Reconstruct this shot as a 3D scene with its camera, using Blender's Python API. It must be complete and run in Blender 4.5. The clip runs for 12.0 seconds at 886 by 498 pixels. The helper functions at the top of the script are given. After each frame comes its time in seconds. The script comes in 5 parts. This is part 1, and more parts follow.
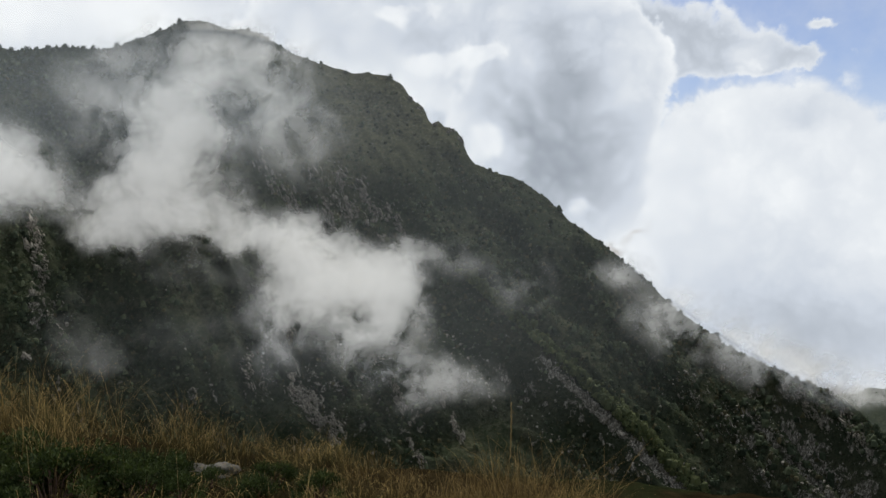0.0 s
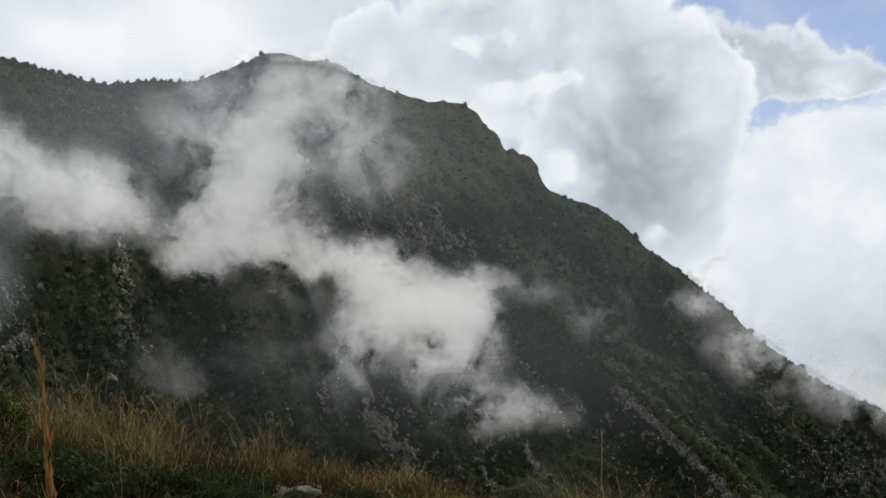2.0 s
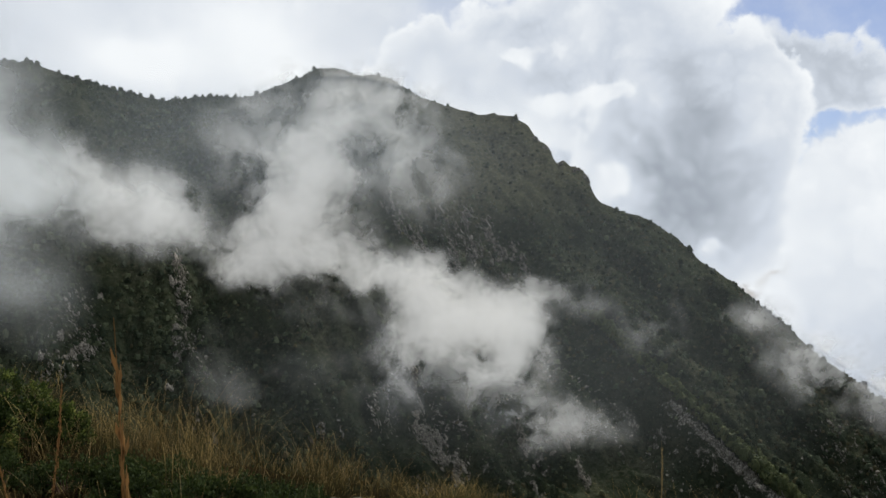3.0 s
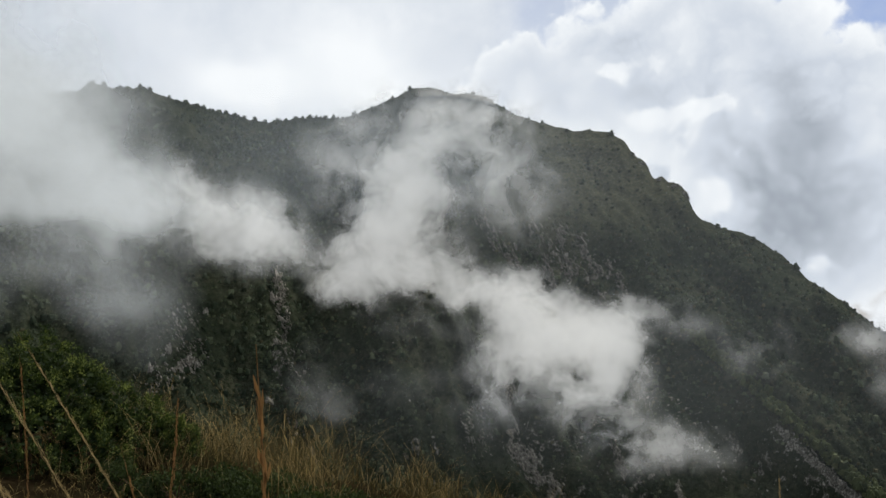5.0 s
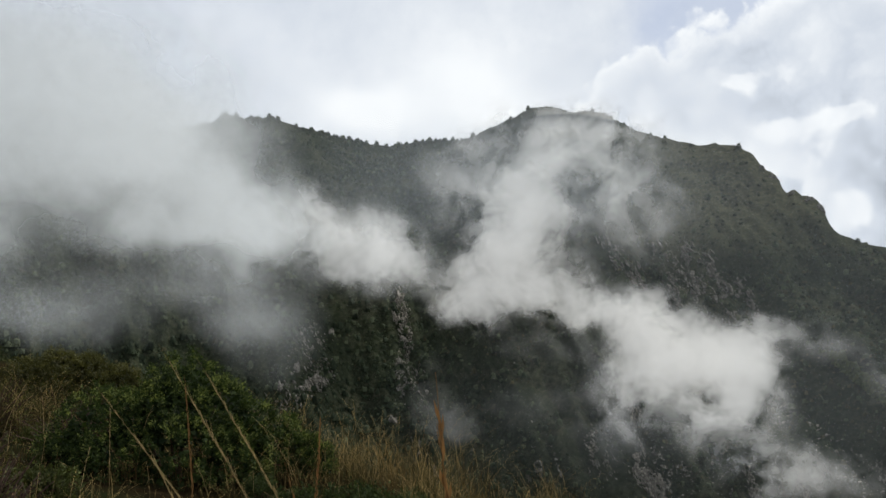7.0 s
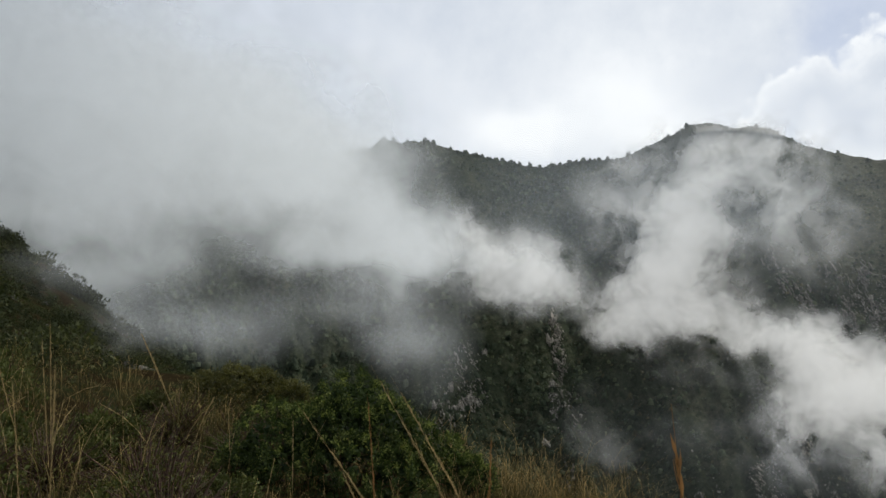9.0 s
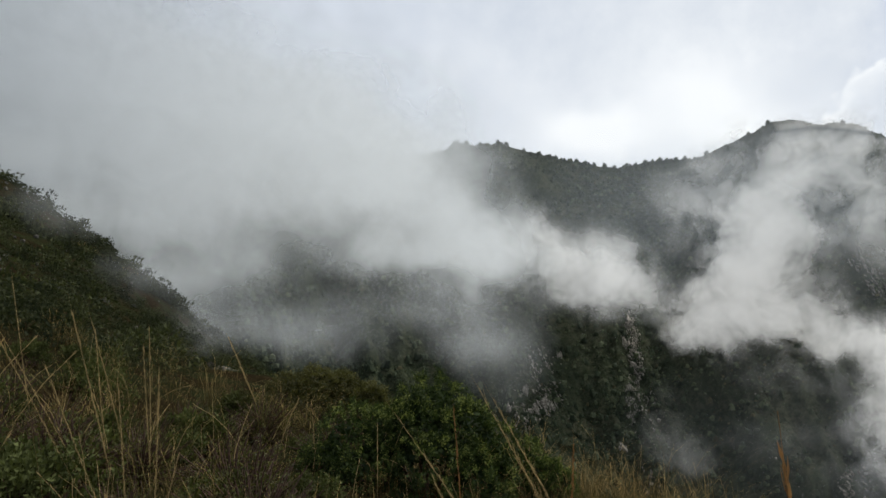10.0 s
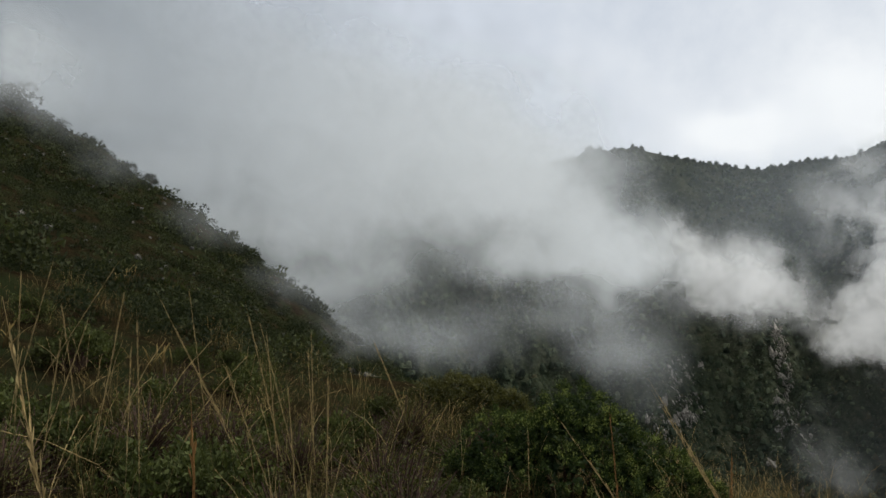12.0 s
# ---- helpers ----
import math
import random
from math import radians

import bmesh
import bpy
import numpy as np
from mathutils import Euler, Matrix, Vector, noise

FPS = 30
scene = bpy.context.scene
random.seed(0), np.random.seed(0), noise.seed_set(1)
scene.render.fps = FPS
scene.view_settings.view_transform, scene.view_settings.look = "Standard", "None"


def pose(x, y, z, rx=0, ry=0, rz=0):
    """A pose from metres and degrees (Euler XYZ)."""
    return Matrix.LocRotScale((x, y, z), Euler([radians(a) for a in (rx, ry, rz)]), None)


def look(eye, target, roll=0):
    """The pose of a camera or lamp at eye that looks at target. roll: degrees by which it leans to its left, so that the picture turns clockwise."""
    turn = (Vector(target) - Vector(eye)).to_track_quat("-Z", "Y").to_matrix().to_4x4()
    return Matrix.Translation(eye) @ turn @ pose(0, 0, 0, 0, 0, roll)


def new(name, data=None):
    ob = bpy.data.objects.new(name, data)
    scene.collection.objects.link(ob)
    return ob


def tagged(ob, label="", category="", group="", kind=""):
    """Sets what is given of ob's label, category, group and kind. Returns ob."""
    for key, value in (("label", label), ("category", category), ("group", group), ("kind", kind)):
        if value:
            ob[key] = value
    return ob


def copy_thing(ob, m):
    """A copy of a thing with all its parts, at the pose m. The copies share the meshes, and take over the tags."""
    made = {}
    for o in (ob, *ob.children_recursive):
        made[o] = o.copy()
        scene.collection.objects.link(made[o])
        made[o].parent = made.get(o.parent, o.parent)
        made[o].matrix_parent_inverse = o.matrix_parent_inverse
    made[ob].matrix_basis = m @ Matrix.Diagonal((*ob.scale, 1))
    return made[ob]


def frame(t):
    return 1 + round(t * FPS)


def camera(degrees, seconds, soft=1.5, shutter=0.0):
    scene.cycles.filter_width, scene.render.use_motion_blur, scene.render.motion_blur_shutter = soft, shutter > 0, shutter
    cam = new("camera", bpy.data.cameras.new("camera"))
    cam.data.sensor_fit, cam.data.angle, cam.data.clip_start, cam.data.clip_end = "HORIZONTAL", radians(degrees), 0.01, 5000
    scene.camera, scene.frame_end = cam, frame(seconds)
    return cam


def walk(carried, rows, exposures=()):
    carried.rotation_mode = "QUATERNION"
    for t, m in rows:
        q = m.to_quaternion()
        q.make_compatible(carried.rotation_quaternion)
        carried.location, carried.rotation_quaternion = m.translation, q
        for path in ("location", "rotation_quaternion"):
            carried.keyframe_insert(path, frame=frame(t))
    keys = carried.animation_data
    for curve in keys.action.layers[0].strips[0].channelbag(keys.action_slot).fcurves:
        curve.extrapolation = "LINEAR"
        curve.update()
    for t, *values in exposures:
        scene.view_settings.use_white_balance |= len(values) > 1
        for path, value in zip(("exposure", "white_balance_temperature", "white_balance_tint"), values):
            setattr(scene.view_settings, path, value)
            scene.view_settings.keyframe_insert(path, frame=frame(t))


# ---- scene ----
# camera: a hand-held pan to the left with a slow side step
EYE = 1.6
cam = camera(56.0, 12.0)
# t, x, y, rise, yaw, pitch, roll
ROWS = [
    (0.0, 0.0000, 0.0000, 0.0000, 0.00, -2.00, -0.01),
    (0.5, -0.0236, 0.0157, -0.0045, 0.98, -1.52, -0.34),
    (1.0, -0.0471, 0.0319, -0.0102, 2.14, -1.11, -0.30),
    (1.5, -0.0675, 0.0491, -0.0170, 3.51, -0.67, -0.20),
    (2.0, -0.0811, 0.0684, -0.0228, 5.08, -0.16, -0.13),
    (2.5, -0.0846, 0.0903, -0.0211, 6.81, 0.30, -0.23),
    (3.0, -0.1166, 0.0877, -0.0280, 8.54, 0.70, -0.23),
    (5.0, -0.1750, 0.0907, -0.0135, 15.01, 1.86, -0.41),
    (5.5, -0.1738, 0.0863, -0.0111, 16.59, 2.15, -0.53),
    (6.0, -0.1800, 0.0651, -0.0067, 18.44, 2.50, -0.40),
    (6.5, -0.1965, 0.0341, 0.0036, 20.65, 2.87, -0.27),
    (7.0, -0.2189, 0.0032, 0.0029, 23.26, 3.19, -0.09),
    (9.0, -0.3234, -0.0288, 0.0091, 33.72, 4.56, -0.87),
    (9.5, -0.3273, -0.0512, 0.0099, 36.22, 4.62, -1.06),
    (10.0, -0.3371, -0.0849, 0.0145, 38.78, 4.65, -0.95),
    (10.5, -0.3449, -0.1132, 0.0161, 41.29, 4.77, -1.20),
    (11.0, -0.3533, -0.1288, 0.0185, 43.65, 4.86, -1.10),
    (11.5, -0.3657, -0.1434, 0.0117, 45.81, 5.01, -0.89),
    (12.0, -0.3842, -0.1629, 0.0114, 47.93, 5.02, -1.14),
]
walk(cam, [(t, pose(x, y, EYE + rise, 90 + pitch, roll, yaw)) for t, x, y, rise, yaw, pitch, roll in ROWS],
     exposures=[(0.0, 0.04, 6350, 8), (5.0, 0.1, 6350, 8), (10.0, 0.14, 6350, 8), (12.0, 0.07, 6350, 8)])

# ---------------------------------------------------------------- light
SUN_AZ, SUN_EL = -14.0, 57.0        # degrees: azimuth to the left of +y, height


class Nodes:
    """Short hand for node trees."""

    def __init__(self, tree):
        self.tree = tree
        tree.nodes.clear()

    def add(self, kind, **sets):
        n = self.tree.nodes.new(kind)
        for key, value in sets.items():
            if key == "op":
                n.operation = value
            elif key == "blend":
                n.blend_type = value
            elif key == "dims":
                n.noise_dimensions = value
            elif key == "data":
                n.data_type = value
        return n

    def link(self, a, b):
        self.tree.links.new(a, b)

    def put(self, socket, value):
        if isinstance(value, (int, float)):
            socket.default_value = value
        elif isinstance(value, tuple):
            socket.default_value = value if len(value) == len(socket.default_value) else (*value, 1.0)
        else:
            self.link(value, socket)

    def math(self, op, a, b=0.0, c=0.0, clamp=False):
        n = self.add("ShaderNodeMath", op=op)
        n.use_clamp = clamp
        for i, v in enumerate((a, b, c)):
            self.put(n.inputs[i], v)
        return n.outputs[0]

    def noise(self, vector, scale, detail=4.0, rough=0.55, warp=0.0):
        n = self.add("ShaderNodeTexNoise")
        self.put(n.inputs["Vector"], vector)
        self.put(n.inputs["Scale"], scale)
        self.put(n.inputs["Detail"], detail)
        self.put(n.inputs["Roughness"], rough)
        self.put(n.inputs["Distortion"], warp)
        return n.outputs["Fac"]

    def ramp(self, value, *stops):
        n = self.add("ShaderNodeValToRGB")
        el = n.color_ramp.elements
        while len(el) < len(stops):
            el.new(0.5)
        for e, (at, colour) in zip(el, stops):
            e.position = at
            e.color = (colour,) * 3 + (1,) if isinstance(colour, float) else (*colour, 1)
        self.put(n.inputs[0], value)
        return n.outputs[0]

    def span(self, value, a, b, lo=0.0, hi=1.0):
        n = self.add("ShaderNodeMapRange")
        n.interpolation_type = "SMOOTHSTEP"
        for i, v in enumerate((value, a, b, lo, hi)):
            self.put(n.inputs[i], v)
        return n.outputs[0]

    def mix(self, fac, a, b, blend="MIX"):
        n = self.add("ShaderNodeMixRGB", blend=blend)
        self.put(n.inputs[0], fac)
        self.put(n.inputs[1], a)
        self.put(n.inputs[2], b)
        return n.outputs[0]


def make_world():
    world = bpy.data.worlds.new("sky")
    world.use_nodes = True
    scene.world = world
    k = Nodes(world.node_tree)
    out = k.add("ShaderNodeOutputWorld")
    back = k.add("ShaderNodeBackground")
    k.link(back.outputs[0], out.inputs[0])
    sky = k.add("ShaderNodeTexSky")
    sky.sky_type = "NISHITA"
    sky.sun_disc = False
    sky.sun_elevation = radians(SUN_EL)
    sky.sun_rotation = radians(-SUN_AZ)
    sky.altitude = 900
    blue = k.mix(1.0, sky.outputs[0], (0.076, 0.076, 0.090), "MULTIPLY")
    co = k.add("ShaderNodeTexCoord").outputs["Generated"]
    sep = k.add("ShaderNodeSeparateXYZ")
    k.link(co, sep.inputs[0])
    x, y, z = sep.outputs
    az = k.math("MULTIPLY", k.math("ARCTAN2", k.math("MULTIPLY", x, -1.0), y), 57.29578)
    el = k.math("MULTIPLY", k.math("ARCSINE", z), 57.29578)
    # edges of the clouds wander
    w1 = k.math("SUBTRACT", k.noise(co, 9.0, 7.0, 0.58), 0.5)
    shift = k.add("ShaderNodeVectorMath", op="ADD")
    k.link(co, shift.inputs[0])
    shift.inputs[1].default_value = (3.1, 7.7, 1.3)
    w2 = k.math("SUBTRACT", k.noise(shift.outputs[0], 9.0, 7.0, 0.58), 0.5)
    azw = k.math("MULTIPLY_ADD", w1, 7.0, az)
    elw = k.math("MULTIPLY_ADD", w2, 5.0, el)

    def lobe(a, e, wa, we, gain):
        da = k.math("DIVIDE", k.math("SUBTRACT", azw, a), wa)
        de = k.math("DIVIDE", k.math("SUBTRACT", elw, e), we)
        q = k.math("ADD", k.math("MULTIPLY", da, da), k.math("MULTIPLY", de, de))
        return k.math("MULTIPLY", k.math("EXPONENT", k.math("MULTIPLY", q, -1.0)), gain)

    def total(*lobes):
        s = lobe(*lobes[0])
        for q in lobes[1:]:
            s = k.math("ADD", s, lobe(*q))
        return s

    def puffs(scale):
        """Round cauliflower heads: 0 in the creases, about 1 on the heads."""
        bent = k.add("ShaderNodeVectorMath", op="ADD")
        k.link(co, bent.inputs[0])
        off = k.add("ShaderNodeCombineXYZ")
        k.link(k.math("MULTIPLY", w1, 0.09), off.inputs[0])
        k.link(k.math("MULTIPLY", w2, 0.09), off.inputs[2])
        k.link(off.outputs[0], bent.inputs[1])
        v = k.add("ShaderNodeTexVoronoi")
        v.feature = "SMOOTH_F1"
        v.inputs["Smoothness"].default_value = 0.35
        v.inputs["Scale"].default_value = scale
        k.link(bent.outputs[0], v.inputs["Vector"])
        return k.math("SUBTRACT", 1.0, k.math("MULTIPLY", v.outputs["Distance"], 1.5), clamp=True)

    head = k.math("ADD", k.math("MULTIPLY", puffs(17.0), 0.6), k.math("ADD", k.math("MULTIPLY", puffs(38.0), 0.28), k.math("MULTIPLY", puffs(85.0), 0.14)))
    head = k.math("SUBTRACT", head, 0.55)
    fine = k.math("SUBTRACT", k.noise(co, 22.0, 6.0, 0.6), 0.5)
    drift = k.math("ADD", k.math("MULTIPLY", fine, 0.16), k.math("MULTIPLY", w1, 0.36))

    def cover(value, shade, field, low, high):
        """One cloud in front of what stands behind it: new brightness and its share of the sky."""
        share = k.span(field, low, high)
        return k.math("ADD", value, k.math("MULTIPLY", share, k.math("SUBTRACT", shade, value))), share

    # even overcast to the side; unseen sky behind greyed to dim the foreground
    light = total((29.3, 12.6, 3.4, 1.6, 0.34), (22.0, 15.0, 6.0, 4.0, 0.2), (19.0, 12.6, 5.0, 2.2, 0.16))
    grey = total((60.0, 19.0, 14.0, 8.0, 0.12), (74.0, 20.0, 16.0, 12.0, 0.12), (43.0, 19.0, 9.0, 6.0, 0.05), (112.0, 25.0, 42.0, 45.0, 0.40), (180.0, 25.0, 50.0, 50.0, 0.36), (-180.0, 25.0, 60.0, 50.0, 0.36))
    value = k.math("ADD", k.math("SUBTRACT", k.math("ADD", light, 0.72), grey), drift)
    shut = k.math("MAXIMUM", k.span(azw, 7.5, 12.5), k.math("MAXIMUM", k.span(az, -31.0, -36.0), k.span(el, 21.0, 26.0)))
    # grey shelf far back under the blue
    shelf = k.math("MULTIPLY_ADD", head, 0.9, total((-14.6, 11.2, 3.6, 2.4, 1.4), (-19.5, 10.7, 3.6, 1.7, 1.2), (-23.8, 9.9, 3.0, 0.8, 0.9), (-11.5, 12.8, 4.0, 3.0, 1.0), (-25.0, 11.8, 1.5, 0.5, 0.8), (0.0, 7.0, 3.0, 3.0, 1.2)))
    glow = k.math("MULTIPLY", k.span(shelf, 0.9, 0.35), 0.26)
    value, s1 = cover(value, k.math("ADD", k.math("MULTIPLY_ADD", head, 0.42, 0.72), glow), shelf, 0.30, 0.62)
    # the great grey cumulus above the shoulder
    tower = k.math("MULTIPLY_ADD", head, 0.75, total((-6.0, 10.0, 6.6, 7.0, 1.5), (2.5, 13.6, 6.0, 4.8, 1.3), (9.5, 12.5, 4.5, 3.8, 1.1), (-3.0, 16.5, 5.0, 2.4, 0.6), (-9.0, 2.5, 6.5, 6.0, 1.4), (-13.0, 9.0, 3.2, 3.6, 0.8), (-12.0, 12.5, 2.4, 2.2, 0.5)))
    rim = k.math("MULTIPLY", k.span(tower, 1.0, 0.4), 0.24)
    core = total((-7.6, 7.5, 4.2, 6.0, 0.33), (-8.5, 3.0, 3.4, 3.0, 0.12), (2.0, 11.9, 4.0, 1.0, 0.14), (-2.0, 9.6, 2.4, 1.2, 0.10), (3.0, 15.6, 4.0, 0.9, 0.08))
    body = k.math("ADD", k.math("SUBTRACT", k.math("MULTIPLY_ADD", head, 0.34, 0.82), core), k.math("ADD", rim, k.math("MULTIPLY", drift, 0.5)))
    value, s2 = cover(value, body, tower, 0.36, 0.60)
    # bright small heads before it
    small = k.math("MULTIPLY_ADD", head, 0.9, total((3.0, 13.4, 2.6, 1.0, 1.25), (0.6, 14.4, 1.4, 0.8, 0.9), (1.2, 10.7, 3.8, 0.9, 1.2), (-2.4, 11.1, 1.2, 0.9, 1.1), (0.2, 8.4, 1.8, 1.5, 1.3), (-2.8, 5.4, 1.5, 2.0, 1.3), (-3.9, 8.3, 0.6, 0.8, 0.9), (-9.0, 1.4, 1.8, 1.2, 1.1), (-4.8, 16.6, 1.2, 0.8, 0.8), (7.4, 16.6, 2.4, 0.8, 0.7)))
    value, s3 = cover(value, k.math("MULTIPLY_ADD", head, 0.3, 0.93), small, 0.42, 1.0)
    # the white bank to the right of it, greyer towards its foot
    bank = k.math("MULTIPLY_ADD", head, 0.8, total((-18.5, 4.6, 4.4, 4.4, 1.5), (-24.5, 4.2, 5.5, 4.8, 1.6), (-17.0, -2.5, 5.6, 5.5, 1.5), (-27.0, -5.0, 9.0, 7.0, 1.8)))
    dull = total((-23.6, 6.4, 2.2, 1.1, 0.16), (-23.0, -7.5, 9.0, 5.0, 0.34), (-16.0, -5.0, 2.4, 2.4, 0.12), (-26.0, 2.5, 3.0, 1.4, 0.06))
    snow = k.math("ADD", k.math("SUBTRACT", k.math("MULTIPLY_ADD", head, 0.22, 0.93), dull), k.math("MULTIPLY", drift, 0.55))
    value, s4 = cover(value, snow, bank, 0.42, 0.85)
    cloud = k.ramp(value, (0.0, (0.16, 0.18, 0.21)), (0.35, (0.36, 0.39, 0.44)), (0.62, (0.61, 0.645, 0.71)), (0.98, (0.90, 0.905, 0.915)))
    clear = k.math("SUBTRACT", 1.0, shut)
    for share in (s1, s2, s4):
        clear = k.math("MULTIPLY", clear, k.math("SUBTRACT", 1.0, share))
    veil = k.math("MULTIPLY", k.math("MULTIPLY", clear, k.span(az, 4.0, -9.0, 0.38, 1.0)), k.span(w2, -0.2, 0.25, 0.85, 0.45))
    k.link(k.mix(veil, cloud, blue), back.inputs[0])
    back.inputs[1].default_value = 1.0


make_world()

sun_data = bpy.data.lights.new("sun", "SUN")
sun_data.energy, sun_data.angle, sun_data.color = 3.0, radians(9), (1.0, 0.95, 0.87)
sun = new("sun", sun_data)
sa, se = radians(SUN_AZ), radians(SUN_EL)
sun.matrix_world = look((0, 0, 60), Vector((0, 0, 60)) - Vector((-math.sin(sa) * math.cos(se), math.cos(sa) * math.cos(se), math.sin(se))))


# ---------------------------------------------------------------- noise on arrays
RNG = np.random.default_rng(7)
GRAD = RNG.normal(size=(256, 3))
GRAD /= np.linalg.norm(GRAD, axis=1)[:, None]
PERM = np.concatenate([RNG.permutation(256)] * 3)


def perlin(p):
    """Gradient noise, about -0.7 to 0.7, at an array of points (n, 3)."""
    i = np.floor(p).astype(int)
    f = p - i
    i &= 255
    u = f * f * f * (f * (f * 6 - 15) + 10)
    total = 0
    for dx in (0, 1):
        for dy in (0, 1):
            for dz in (0, 1):
                g = GRAD[PERM[PERM[PERM[i[:, 0] + dx] + i[:, 1] + dy] + i[:, 2] + dz]]
                d = g[:, 0] * (f[:, 0] - dx) + g[:, 1] * (f[:, 1] - dy) + g[:, 2] * (f[:, 2] - dz)
                w = (u[:, 0] if dx else 1 - u[:, 0]) * (u[:, 1] if dy else 1 - u[:, 1]) * (u[:, 2] if dz else 1 - u[:, 2])
                total = total + w * d
    return total


def fbm(p, octaves=5, gain=0.5, ridged=False):
    total, amp, p = 0, 1.0, np.array(p, float)
    for o in range(octaves):
        n = perlin(p + 17.3 * o)
        total = total + amp * ((0.5 - 2 * np.abs(n)) if ridged else n)
        p, amp = p * 2.03, amp * gain
    return total


def stack(*a):
    return np.stack(np.broadcast_arrays(*[np.asarray(v, float) for v in a]), -1)


def smooth(a, b, v):
    t = np.clip((v - a) / (b - a), 0, 1)
    return t * t * (3 - 2 * t)


# ---------------------------------------------------------------- the lie of the land
# azimuth (degrees left of +y) and height of the far skyline (degrees above the eye)
RIDGE_AZ = [-90, -60, -40, -28.2, -25.7, -23.8, -20.7, -18, -15.8, -14, -12.5, -10.6, -8.7, -7.2, -5.6, -3.7, -2.9, -2.2, -1.7, -1.35, -0.9, -0.5, -0.2, 0.0, 0.4, 0.85, 1.15, 1.5, 2.1, 2.7, 3.6, 5.0, 6.3,
            8.6, 10.1, 12.3, 14.5, 16.3, 17.3, 19.7, 21.4, 23.1, 24.9, 26.9, 27.6, 29.9, 31.4, 33.6, 35, 36.7, 38.1, 39.1, 41.7, 60, 80, 110]
RIDGE_EL = [-17, -17, -16, -12.9, -10.9, -10.2, -9.0, -7.5, -6.0, -4.2, -3.0, -1.3, -0.1, 1.4, 2.5, 3.3, 3.5, 3.9, 4.5, 5.4, 6.15, 6.35, 6.3, 6.45, 6.85, 6.6, 7.3, 7.85, 8.1, 9.1, 9.7, 9.9, 9.9,
            10.6, 11, 12.3, 12.5, 12.8, 12.7, 11.6, 10.8, 10.6, 10.6, 10.2, 10.3, 10.6, 11, 11.5, 12, 11.8, 11.9, 11.4, 10.7, 13, 14, 0]
HILL_AZ = [-180, -140, -90, -30, 20, 40, 45, 48, 51.1, 53, 55, 58.1, 60, 62.7, 65.3, 67.5, 70, 73.4, 75.1, 76.7, 90, 130, 180]
HILL_EL = [8, -4, -30, -40, -40, -24, -15, -7.8, -4.8, -3.1, -1.6, 1.4, 3.1, 5.2, 7.0, 8.4, 9.9, 11.8, 12.7, 13.6, 17, 20, 8]


# the same skyline without its small steps, for the slope below it
BROAD_AZ = np.arange(-90, 111, 0.5)
BROAD_EL = np.interp(BROAD_AZ, RIDGE_AZ, RIDGE_EL)
BROAD_EL = np.convolve(np.pad(BROAD_EL, 8, mode="edge"), np.hanning(19)[1:-1] / np.hanning(19).sum(), "valid")


# how far off the skyline stands, rounded so that the face has no creases
FAR_R = np.interp(BROAD_AZ, [-90, -28, -20, -10, 0, 10, 17, 27, 40, 80, 110], [260, 300, 345, 410, 470, 510, 530, 560, 520, 420, 300])
SOFT = np.hanning(33)[1:-1] / np.hanning(33).sum()
FAR_R = np.convolve(np.pad(FAR_R, 15, mode="edge"), SOFT, "valid")
SOFT_EL = np.convolve(np.pad(np.interp(BROAD_AZ, RIDGE_AZ, RIDGE_EL), 15, mode="edge"), SOFT, "valid")


def ridge_dist(az):
    return np.interp(az, BROAD_AZ, FAR_R)


def edge_dist(az):
    return np.interp(az, [-180, -100, -50, -25, -12, 0, 15, 30, 45, 55, 180], [20, 8, 4.2, 4.4, 5.6, 7.0, 9.0, 11.0, 15, 30, 30])


def near_z(x, y):
    return 0.09 * np.where(x < 0, -x, -0.55 * x) - 0.12 * np.where(y > 0, y, 0.4 * y)


def face_dist(az, el):
    """Distance of the mountain's face along a direction, by its plain profile."""
    rm = ridge_dist(az)
    top = np.interp(az, BROAD_AZ, SOFT_EL)
    rb = np.minimum(rm - 60, 255)
    zb, zm = -0.5 * rb, rm * np.tan(np.radians(top))
    s = (zm - zb) / (rm - rb)
    te = np.tan(np.radians(el))
    return np.clip((zb - s * rb) / (te - s + 1e-9), rb, rm)


def rib_u(az, el):
    """A coordinate across the ribs, which run down the face to the right."""
    return az - np.interp(az, [-20, -6, 8, 30], [1.1, 1.0, 0.5, 0.25]) * el


